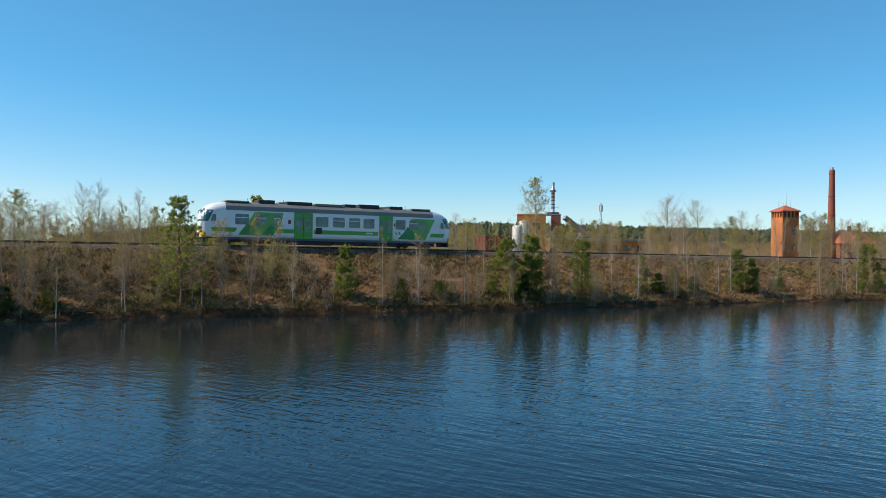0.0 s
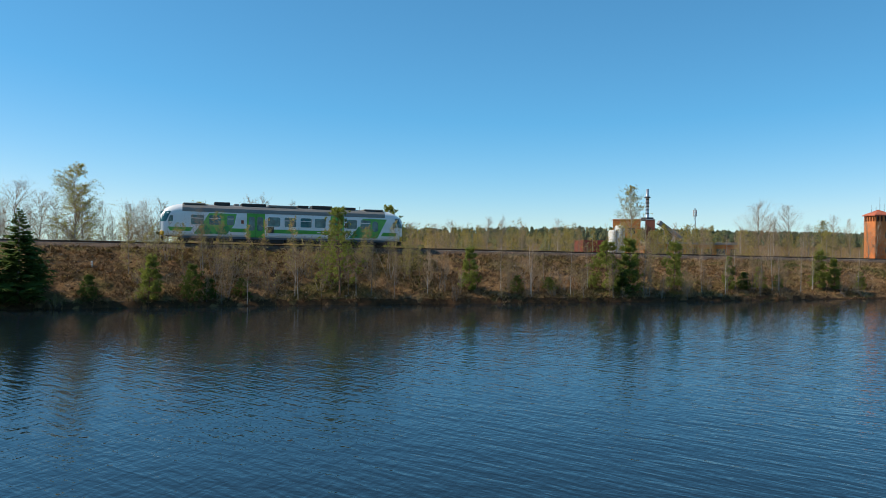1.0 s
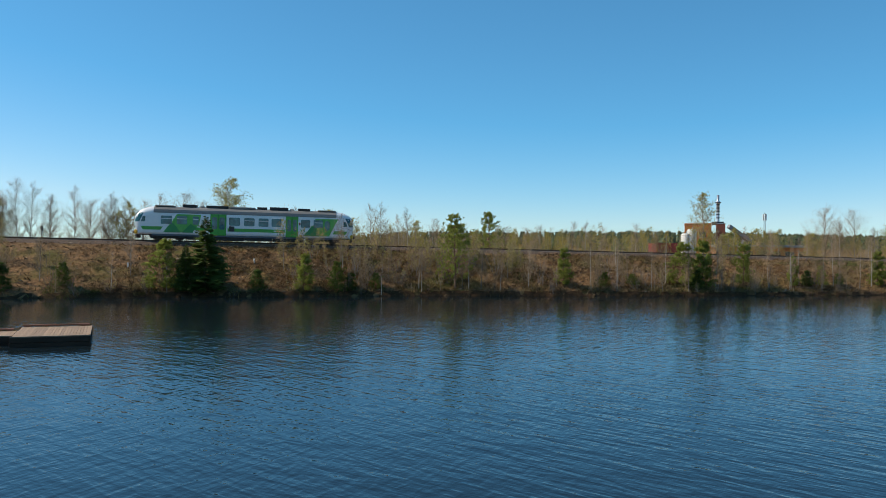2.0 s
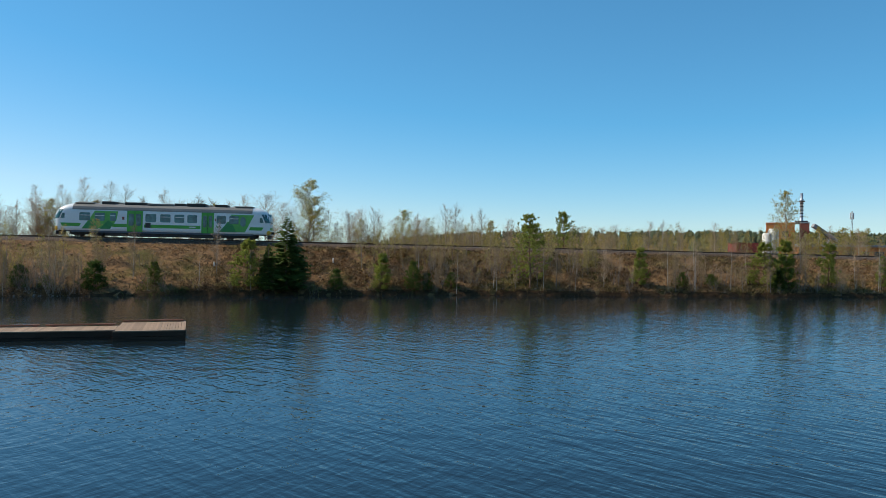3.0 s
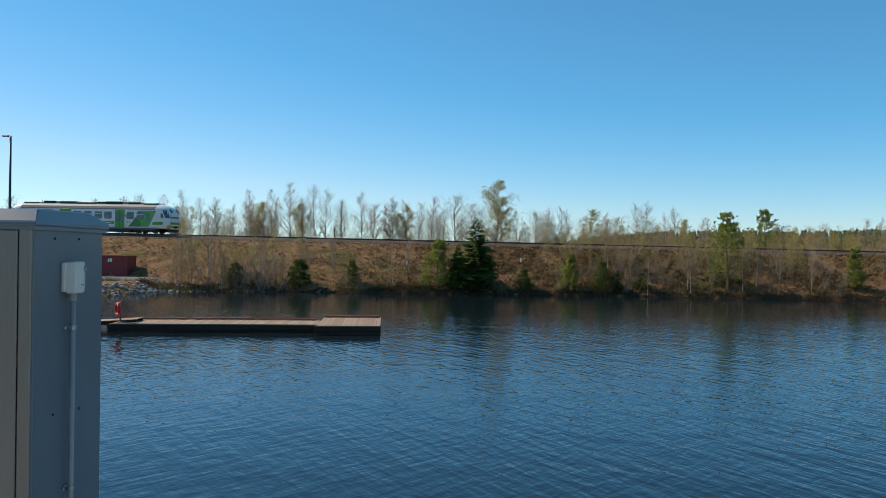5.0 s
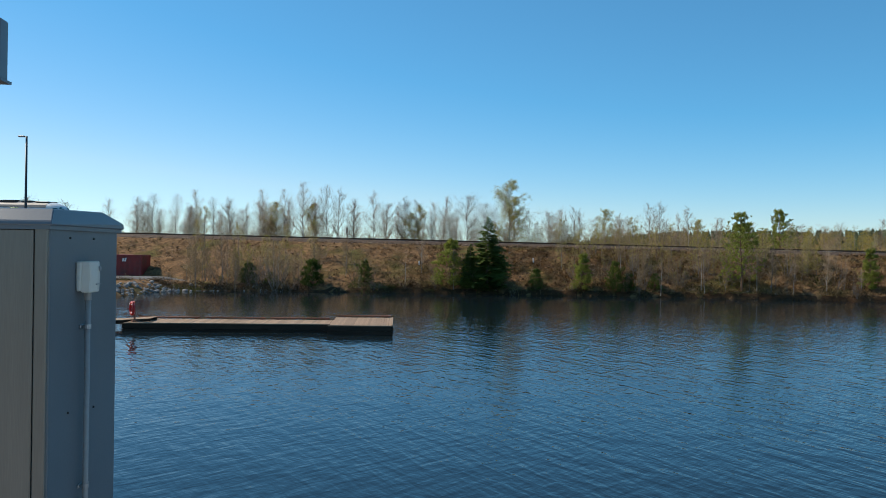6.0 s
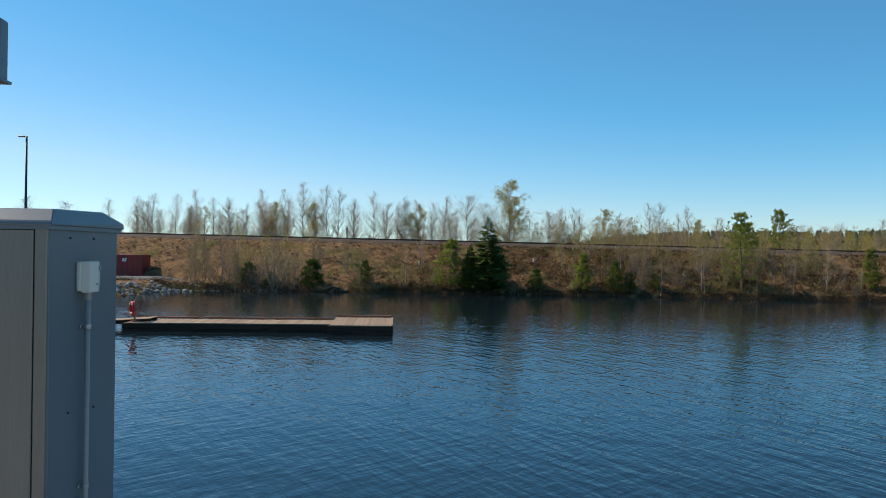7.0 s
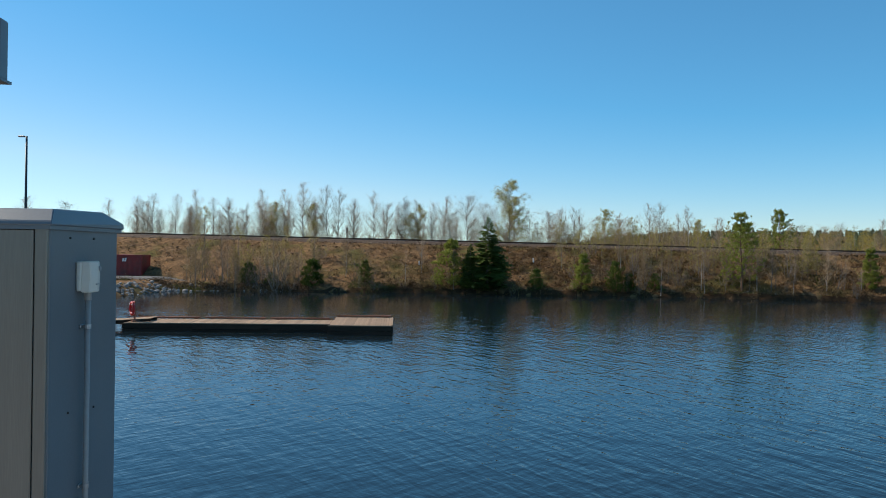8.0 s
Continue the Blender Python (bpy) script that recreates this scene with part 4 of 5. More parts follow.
def build_railcar():
    car = thing("railcar", "white and green diesel railcar running along the bank", "train")
    rows = [section(-HALF + e, w, t) for e, w, t in ENDS] + [section(x, 1, 3.84) for x in (-6, 0, 6)] + [section(HALF - e, w, t) for e, w, t in reversed(ENDS)]
    body = part("body", loft(rows), WHITE, car, "white painted steel body with rounded noses", smooth=False)
    for p in body.data.polygons:
        p.use_smooth = abs(p.normal.x) < 0.9
    # grey roof skin over the middle
    sel = PROFILE[6:15]
    g = Geo()
    xs = [-HALF + 2.0, -4, 4, HALF - 2.0]
    for x in xs:
        g.v.extend([(x, y * 1.008, z + 0.015) for y, z in [(-1.428, 3.04)] + sel + [(1.428, 3.04)]])
    n = len(sel) + 2
    g.f = [(i * n + j, (i + 1) * n + j, (i + 1) * n + j + 1, i * n + j + 1) for i in range(len(xs) - 1) for j in range(n - 1)]
    part("roof", g, ROOF_GREY, car, "grey weathered roof skin")
    for s in (-1, 1):
        part("roof_fairing", Geo().box(s * (HALF - 3.1) - 1.05, -0.95, 3.78, s * (HALF - 3.1) + 1.05, 0.95, 3.93), ROOF_GREY, car, bevel=0.06)
    # roof machinery
    for x0, x1, w, z1, mat in ((-7.1, -5.6, 0.75, 4.10, BLACK), (-5.2, -4.7, 0.6, 3.98, ROOF_GREY), (-4.5, -2.1, 0.8, 4.06, BLACK), (-1.9, 0.9, 0.9, 3.98, ROOF_GREY), (1.1, 2.2, 0.7, 4.06, BLACK),
                               (2.5, 4.6, 0.85, 4.10, BLACK), (4.8, 5.3, 0.5, 3.97, ROOF_GREY), (5.7, 7.1, 0.75, 4.05, BLACK)):
        part("roof_unit", Geo().box(x0, -w, 3.76, x1, w, z1), mat, car, "dark roof-mounted cooling unit" if mat is BLACK else "", bevel=0.04)
    for x in (-7.9, -4.6, 7.7):
        part("aerial", Geo().tube((x, 0, 3.8), (x, 0, 4.25), 0.025, 0.015, 6), BLACK, car)
    # livery
    side_plates("stripe", [(-11.2, 1.15), (-9.3, 1.15), (-9.1, 1.52), (-11.4, 1.52)], 0.004, GREEN, car, "green livery stripe")
    side_plates("stripe", [(-5.6, 1.15), (-3.75, 1.15), (-3.75, 1.52), (-5.8, 1.52)], 0.004, GREEN, car)
    side_plates("stripe", [(-2.1, 1.15), (4.25, 1.15), (4.25, 1.52), (-2.1, 1.52)], 0.004, GREEN, car)
    side_plates("stripe", [(9.7, 1.15), (11.2, 1.15), (11.4, 1.52), (9.9, 1.52)], 0.004, GREEN, car)
    side_plates("livery_patch", [(-9.0, 0.95), (-5.9, 0.95), (-5.2, 1.9), (-5.0, 2.95), (-7.6, 2.95), (-8.0, 2.3)], 0.005, LIGHT_GREEN, car, "light green leaf-like livery film")
    side_plates("livery_patch", [(-9.0, 0.90), (-7.2, 0.90), (-7.6, 1.5), (-8.0, 1.95), (-8.5, 1.6)], 0.009, DARK_GREEN, car, "dark green livery film")
    side_plates("livery_patch", [(-7.0, 0.90), (-5.9, 0.90), (-5.5, 1.5), (-6.1, 1.9), (-6.6, 1.4)], 0.009, DARK_GREEN, car)
    side_plates("livery_patch", [(6.6, 0.90), (9.3, 0.90), (10.3, 2.90), (7.7, 2.90), (7.4, 1.9)], 0.005, LIGHT_GREEN, car)
    side_plates("livery_patch", [(6.3, 0.88), (8.3, 0.88), (7.9, 1.75), (7.3, 2.1), (6.9, 1.5)], 0.009, DARK_GREEN, car)
    # windows: frame and pane
    for x0, x1, split in ((-9.3, -8.1, True), (-7.6, -6.5, True), (-5.9, -5.25, True), (-1.95, -0.75, False), (-0.3, 0.85, True), (1.3, 2.4, True), (2.75, 3.85, False), (6.05, 7.1, False), (7.5, 8.55, True)):
        for s in (-1, 1):
            pts = rect(x0, 1.82, x1, 2.74, 0.08)
            y0, y1 = (-1.462, -1.440) if s < 0 else (1.440, 1.462)
            pane = part("window", Geo().plate(pts, y0, y1), GLASS_DARK, car, "dark window with the sky's teal painted in")
            if split:
                q = (-1.472, -1.45) if s < 0 else (1.45, 1.472)
                part("window_bar", Geo().box(x0 + 0.04, q[0], 2.40, x1 - 0.04, q[1], 2.46), WHITE, pane)
    for s in (-1, 1):
        y0, y1 = (-1.462, -1.440) if s < 0 else (1.440, 1.462)
        for sx in (-1, 1):
            part("cab_window", Geo().plate([(sx * 10.95 + d * sx, z) for d, z in ((0, 2.05), (0.45, 2.05), (0.28, 2.62), (0, 2.62))][::sx], y0 * 0.985, y1 * 0.985), GLASS_DARK, car)
        part("round_window", Geo().plate(rect(8.75, 1.55, 9.35, 2.66, 0.2), y0 - 0.008 * (s < 0), y1 + 0.008 * (s > 0)), GLASS_DARK, car)
        # two pairs of sliding doors
        for x0, x1 in ((-4.0, -2.25), (4.35, 5.75)):
            d0, d1 = (-1.470, -1.440) if s < 0 else (1.440, 1.470)
            door = part("door", Geo().box(x0, d0, 0.68, x1, d1, 3.05), GREEN, car, "green double sliding door", bevel=0.01)
            mid = (x0 + x1) / 2
            for a, b in ((x0 + 0.18, mid - 0.12), (mid + 0.12, x1 - 0.18)):
                g0, g1 = (-1.482, -1.46) if s < 0 else (1.46, 1.482)
                part("door_window", Geo().plate(rect(a, 1.35, b, 2.72, 0.12), g0, g1), GLASS_DARK, door)
            part("door_seam", Geo().box(mid - 0.015, d0 - 0.006, 0.7, mid + 0.015, d1 + 0.006, 3.0), BLACK, door)
        for x0, x1, z0, z1, mat in ((-4.55, -4.3, 2.0, 2.35, DARK_BRICK), (-1.95, -1.35, 1.15, 1.75, BLACK), (5.85, 6.0, 2.1, 2.4, DARK_BRICK), (3.0, 3.7, 1.28, 1.40, LETTER)):
            e0, e1 = (-1.464, -1.44) if s < 0 else (1.44, 1.464)
            part("side_panel", Geo().box(x0, e0, z0, x1, e1, z1), mat, car)
        # maker's mark, drawn as plain slanted bars
        for x0 in (5.98, 6.32):
            e0, e1 = (-1.460, -1.44) if s < 0 else (1.44, 1.460)
            part("mark", Geo().plate([(x0, 1.62), (x0 + 0.18, 1.30), (x0 + 0.30, 1.30), (x0 + 0.12, 1.62)], e0, e1), DARK_GREEN, car, "plain dark green company mark")
        part("skirt", Geo().box(-10.2, -1.40 if s < 0 else 1.34, 0.50, 10.2, -1.34 if s < 0 else 1.40, 0.70), SKIRT, car)
    # windscreen glass that wraps round the corners of the noses
    for s in (-1, 1):
        for w in (-1, 1):
            g = Geo()
            cols, zs = 5, (2.02, 2.35, 2.70, 3.02)
            for k, z in enumerate(zs):
                for c in range(cols):
                    e = 0.01 + (0.50 + 0.16 * k) * c / (cols - 1)
                    x, y = nose_point(e, z)
                    g.v.append((s * (HALF - x + 0.012), w * (y + 0.014), z))
            g.f = [(k * cols + c, k * cols + c + 1, (k + 1) * cols + c + 1, (k + 1) * cols + c) for k in range(len(zs) - 1) for c in range(cols - 1)]
            part("corner_glass", g, GLASS_DARK, car, "dark wrapped windscreen corner", smooth=True)
    # noses
    for s in (-1, 1):
        x = s * HALF
        g = Geo().add([(x + s * 0.015, -0.92, 2.02), (x + s * 0.015, 0.92, 2.02), (x - s * 0.05, 0.88, 2.80), (x - s * 0.28, 0.78, 3.18), (x - s * 0.28, -0.78, 3.18), (x - s * 0.05, -0.88, 2.80),
                       (x - s * 0.2, -0.92, 2.02), (x - s * 0.2, 0.92, 2.02), (x - s * 0.3, 0.88, 2.70), (x - s * 0.5, 0.78, 3.05), (x - s * 0.5, -0.78, 3.05), (x - s * 0.3, -0.88, 2.70)],
                      [(0, 1, 2, 5), (5, 2, 3, 4), (0, 6, 7, 1), (1, 7, 8, 2), (2, 8, 9, 3), (3, 9, 10, 4), (4, 10, 11, 5), (5, 11, 6, 0)])
        part("windscreen", g, GLASS_DARK, car, "dark raked windscreen")
        part("nose_panel", Geo().box(min(x + s * 0.03, x - s * 0.5), -1.27, 0.64, max(x + s * 0.03, x - s * 0.5), 1.27, 1.21), YELLOW, car, "yellow lower front panel", bevel=0.16)
        part("nose_band", Geo().box(min(x + s * 0.02, x - s * 0.4), -1.02, 1.22, max(x + s * 0.02, x - s * 0.4), 1.02, 1.52), GREEN, car, bevel=0.02)
        for y in (-0.75, 0.75):
            part("headlight", Geo().tube((x - s * 0.05, y, 1.72), (x + s * 0.03, y, 1.72), 0.12, 0.11, 12), LAMP_GLASS, car, "round clear headlight")
        part("coupler", Geo().box(min(x, x + s * 0.35), -0.16, 0.75, max(x, x + s * 0.35), 0.16, 1.02), BLACK, car, bevel=0.03)
        part("plough", Geo().box(min(x - s * 0.3, x - s * 0.1), -1.15, 0.22, max(x - s * 0.3, x - s * 0.1), 1.15, 0.62), BLACK, car, bevel=0.03)
    # underframe; near-black, low unbroken boxes also fill in the shade under the body
    part("underframe", Geo().box(-11.6, -1.2, 0.58, 11.6, 1.2, 0.80), BLACK, car)
    for x0, x1, z0 in ((-6.5, -3.9, 0.16), (-3.8, -0.3, 0.12), (-0.2, 2.8, 0.17), (2.9, 6.5, 0.14)):
        part("engine_box", Geo().box(x0, -1.25, z0, x1, 1.25, 0.62), BLACK, car, bevel=0.05)
    sets = []
    for bx in (-8.6, 8.6):
        for s in (-1, 1):
            part("bogie_frame", Geo().box(bx - 1.9, s * 1.0 - 0.08, 0.24, bx + 1.9, s * 1.0 + 0.08, 0.64), BLACK, car, bevel=0.04)
            for ax in (-1.2, 1.2):
                part("axle_box", Geo().tube((bx + ax, s * 0.92, 0.43), (bx + ax, s * 1.18, 0.43), 0.17, 0.15, 10), BLACK, car)
        for ax in (-1.2, 1.2):
            g = Geo().tube((0, -0.95, 0), (0, 0.95, 0), 0.07, 0.07, 8)
            for s in (-1, 1):
                g.tube((0, s * 0.72, 0), (0, s * 0.85, 0), 0.43, 0.43, 20)
                g.tube((0, s * 0.69, 0), (0, s * 0.72, 0), 0.455, 0.455, 20)
            w = part("wheelset", g, STEEL, car, "worn steel wheels on an axle")
            w.location = (bx + ax, 0, 0.455)
            sets.append((w, bx + ax))
    return car, sets


RAILCAR, WHEELSETS = build_railcar()

# ---------------------------------------------------------------- floating dock


def build_dock():
    m = pose(-19.25, 41.68, -0.22, 0, 0, 6.2) @ Matrix.Diagonal((1.06, 1.06, 1.0, 1))
    dock = thing("floating_dock", "long floating dock with weathered brown deck boards", "dock", m)
    deck_z = 0.66
    board = Geo().box(0.006, 0, -0.035, 0.128, 2.36, 0).mesh("deck_board", DECK)
    wide = Geo().box(0.006, -0.80, -0.035, 0.128, 3.86, 0).mesh("deck_board", DECK)
    for i in range(77):
        o = part("deck_board", board, None, dock)
        o.location = (0.12 + i * 0.134, 0.02, deck_z + rng.uniform(-0.003, 0.003))
    for i in range(23):
        o = part("deck_board", wide, None, dock)
        o.location = (10.42 + i * 0.134, -0.17, deck_z + 0.05 + rng.uniform(-0.003, 0.003))
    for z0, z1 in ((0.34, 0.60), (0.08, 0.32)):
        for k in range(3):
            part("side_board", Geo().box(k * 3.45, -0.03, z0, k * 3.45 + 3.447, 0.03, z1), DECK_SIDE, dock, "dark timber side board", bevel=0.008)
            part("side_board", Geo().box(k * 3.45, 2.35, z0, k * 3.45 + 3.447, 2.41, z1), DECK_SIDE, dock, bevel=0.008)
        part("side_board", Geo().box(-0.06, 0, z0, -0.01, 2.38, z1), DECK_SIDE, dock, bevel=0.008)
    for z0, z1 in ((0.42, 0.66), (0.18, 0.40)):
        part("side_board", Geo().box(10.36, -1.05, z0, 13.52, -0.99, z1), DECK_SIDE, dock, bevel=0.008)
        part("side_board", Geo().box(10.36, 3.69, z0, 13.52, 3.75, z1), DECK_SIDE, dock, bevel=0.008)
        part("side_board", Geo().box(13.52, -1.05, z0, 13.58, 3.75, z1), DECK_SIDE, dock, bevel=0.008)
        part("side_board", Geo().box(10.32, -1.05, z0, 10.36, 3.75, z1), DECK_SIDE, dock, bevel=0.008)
    part("float", Geo().box(10.9, -0.96, -0.45, 13.3, 3.6, 0.20), FLOAT, dock, "pale grey concrete float", bevel=0.03)
    for k in range(3):
        part("float", Geo().box(0.4 + k * 3.4, 0.12, -0.45, 3.2 + k * 3.4, 2.26, 0.30), BLACK, dock, bevel=0.03)
    for k in range(3):
        part("kerb_rail", Geo().box(0.1 + k * 3.45, 2.26, deck_z + 0.05, 3.3 + k * 3.45, 2.36, deck_z + 0.13), KERB, dock, "red-brown timber kerb rail", bevel=0.01)
        for q in (0.3, 2.9):
            part("kerb_block", Geo().box(0.1 + k * 3.45 + q, 2.26, deck_z, 0.28 + k * 3.45 + q, 2.36, deck_z + 0.05), KERB, dock)
    part("kerb_rail", Geo().box(10.45, 3.58, deck_z + 0.10, 13.45, 3.68, deck_z + 0.18), KERB, dock, bevel=0.01)
    for q in (10.6, 13.1):
        part("kerb_block", Geo().box(q, 3.58, deck_z + 0.05, q + 0.2, 3.68, deck_z + 0.10), KERB, dock)
    part("edge_strip", Geo().box(13.50, -1.0, deck_z + 0.02, 13.58, 3.72, deck_z + 0.07), DECK, dock, bevel=0.005)
    part("edge_strip", Geo().box(0.05, -0.03, deck_z - 0.05, 10.34, 0.03, deck_z + 0.008), DECK, dock, bevel=0.005)
    part("edge_strip", Geo().box(10.36, -1.05, deck_z + 0.0, 13.55, -0.98, deck_z + 0.055), DECK, dock, bevel=0.005)
    # gangway towards the west bank
    way = thing("gangway", "narrow timber gangway from the bank to the dock", "gangway", pose(-19.45, 42.95, 0.38, 0, 3.5, 186))
    for i in range(36):
        o = part("deck_board", Geo().box(0, 0, 0, 0.13, 1.3, 0.035).mesh("deck_board", DECK) if i == 0 else last, None, way)
        last = o.data
        o.location = (-1.3 + i * 0.14, -0.65, 0.12)
    for y in (-0.62, 0.54):
        part("beam", Geo().box(-1.3, y, -0.06, 3.8, y + 0.08, 0.118), DECK_SIDE, way, bevel=0.008)
    # lifebuoy on its post
    stand = thing("lifebuoy_stand", "red lifebuoy hung on a short post on the dock", "lifebuoy", pose(-18.95, 42.45, deck_z - 0.22, 0, 0, -48))
    part("post", Geo().box(-0.05, -0.04, 0, 0.05, 0.04, 1.12), KERB, stand, bevel=0.01)
    part("foot", Geo().box(-0.28, -0.2, 0, 0.28, 0.2, 0.05), KERB, stand, bevel=0.01)
    part("board", Geo().box(-0.18, -0.065, 0.36, 0.18, -0.04, 1.08), RED, stand, bevel=0.01)
    g = Geo()
    n, k = 22, 8
    vs = [((0.27 + 0.075 * math.cos(6.283 * j / k)) * math.cos(6.283 * i / n), -0.15 + 0.075 * math.sin(6.283 * j / k), 0.70 + (0.27 + 0.075 * math.cos(6.283 * j / k)) * math.sin(6.283 * i / n) * 1.15) for i in range(n) for j in range(k)]
    g.add(vs, [(i * k + j, ((i + 1) % n) * k + j, ((i + 1) % n) * k + (j + 1) % k, i * k + (j + 1) % k) for i in range(n) for j in range(k)])
    buoy = part("ring", g, RED, stand, "red ring lifebuoy", smooth=True)
    for a in (0.785, 2.356, 3.927, 5.498):
        part("band", Geo().tube((0.27 * math.cos(a) - 0.03, -0.15, 0.70 + 0.31 * math.sin(a)), (0.27 * math.cos(a) + 0.03, -0.15, 0.70 + 0.31 * math.sin(a)), 0.082, 0.082, 8), LETTER, buoy)


build_dock()

# ---------------------------------------------------------------- quayside cabinet, sign box, lamp post


def build_cabinet():
    c = thing("electric_cabinet", "grey sheet-metal electrical cabinet standing on the quay", "cabinet", pose(-1.236, 2.2, 3.0, 0, 0, 5.4))
    part("plinth", Geo().box(-1.02, 0.02, 0, -0.02, 0.51, 0.08), CONCRETE, c, bevel=0.01)
    part("body", Geo().box(-1.04, 0.012, 0.08, 0.0, 0.535, 1.656), CABINET, c, "blue-grey enamelled housing", bevel=0.004)
    door = part("front_panel", Geo().box(-1.035, -0.004, 0.10, -0.0395, 0.011, 1.640), CABINET_FRONT, c, "brushed grey front sheet with a warm reflection in its colour", bevel=0.003)
    part("corner_post", Geo().box(-0.0365, -0.004, 0.10, -0.001, 0.011, 1.652), CABINET_FRONT, c, bevel=0.003)
    part("hinge", Geo().tube((-1.0, -0.012, 0.5), (-1.0, -0.012, 0.62), 0.008, 0.008, 8), ZINC, door)
    lid = Geo()
    prof = [(-0.016, 1.652), (-0.012, 1.664), (0.03, 1.700), (0.40, 1.706), (0.553, 1.672), (0.558, 1.652)]
    x0, x1 = -1.06, 0.016
    vs = [(x0, y, z) for y, z in prof] + [(x1 - (0.014 if 1 < i < 4 else 0.0), y, z) for i, (y, z) in enumerate(prof)]
    n = len(prof)
    lid.add(vs, [tuple(range(n)), tuple(reversed(range(n, 2 * n)))] + [(i, i + n, (i + 1) % n + n, (i + 1) % n) for i in range(n)])
    part("lid", lid, CABINET, c, "sloped grey sheet-metal lid", bevel=0.003)
    part("lid_rim", Geo().box(-1.05, -0.010, 1.640, 0.010, 0.550, 1.654), CABINET, c)
    for y, z in ((0.145, 1.617), (0.325, 1.617), (0.145, 1.09), (0.34, 1.07)):
        part("screw", Geo().tube((-0.001, y, z), (0.004, y, z), 0.0040, 0.0034, 8), BLACK, c)
    # twilight switch and its conduit
    back = part("switch_back", Geo().box(0, 0.190, 1.454, 0.016, 0.286, 1.546), OFF_WHITE, c, bevel=0.004)
    g = Geo()
    pts = [(0.014, 0.196), (0.040, 0.201), (0.049, 0.238), (0.040, 0.275), (0.014, 0.282)]
    vs = [(x, y, 1.450) for x, y in pts] + [(x * 1.06, y, 1.50) for x, y in pts] + [(x, y, 1.547) for x, y in pts]
    k = len(pts)
    g.add(vs, [tuple(reversed(range(k))), tuple(range(2 * k, 3 * k))] + [(r * k + i, r * k + (i + 1) % k, (r + 1) * k + (i + 1) % k, (r + 1) * k + i) for r in range(2) for i in range(k)])
    cover = part("switch_cover", g, OFF_WHITE, back, "off-white rounded plastic cover", bevel=0.003)
    part("switch_lens", Geo().tube((0.046, 0.250, 1.524), (0.053, 0.250, 1.524), 0.009, 0.008, 14), ZINC, back)
    part("switch_slot", Geo().box(0.045, 0.226, 1.474, 0.0512, 0.262, 1.477), ZINC, back)
    part("conduit", Geo().tube((0.020, 0.236, 0.0), (0.020, 0.236, 1.450), 0.0085, 0.0085, 14), PIPE, c, "pale grey plastic conduit", smooth=True)
    part("conduit_collar", Geo().tube((0.020, 0.236, 1.425), (0.020, 0.236, 1.452), 0.0115, 0.0115, 14), PIPE, c)
    for z in (1.342, 0.845, 0.35):
        clip = part("pipe_clip", Geo().tube((0.020, 0.236, z - 0.007), (0.020, 0.236, z + 0.007), 0.0115, 0.0115, 12), ZINC, c, "zinc pipe clip")
        part("clip_ear", Geo().box(0.0, 0.220, z - 0.006, 0.006, 0.268, z + 0.006), ZINC, clip, bevel=0.002)
        part("clip_bolt", Geo().tube((0.006, 0.268, z), (0.018, 0.268, z), 0.004, 0.004, 6), ZINC, clip)
    s = thing("sign_box", "grey sheet-metal sign box on a steel post", "sign", pose(-2.165, 3.02, 3.03, 0, 0, 8))
    part("post", Geo().tube((0, 0.08, -0.03), (0, 0.08, 2.44), 0.03, 0.03, 12), ZINC, s, smooth=True)
    part("panel", Geo().box(-0.25, -0.03, 2.215, 0.258, 0.045, 2.455), CABINET, s, bevel=0.006)
    part("drip_edge", Geo().box(-0.25, -0.04, 2.205, 0.268, 0.055, 2.215), CABINET, s)
    p = thing("lamp_post", "tall slim dark street lamp on the bank", "street lamp", pose(-23.68, 40.0, ground_z(-23.68, 40.0) - 0.1, 0, 0, 0))
    top = 10.12 - ground_z(-23.68, 40.0) + 0.1
    part("pole", Geo().tube((0, 0, 0), (0.0, 0, top), 0.085, 0.05, 12), DARK_STEEL, p, smooth=True)
    part("base", Geo().tube((0, 0, 0), (0, 0, 0.6), 0.11, 0.10, 12), DARK_STEEL, p)
    part("arm", Geo().tube((0.02, 0, top - 0.03), (-0.22, 0, top + 0.0), 0.03, 0.025, 8), DARK_STEEL, p)
    part("lamp_head", Geo().box(-0.42, -0.1, top - 0.05, -0.1, 0.1, top + 0.03), ZINC, p, "flat grey lamp head", bevel=0.02)


build_cabinet()


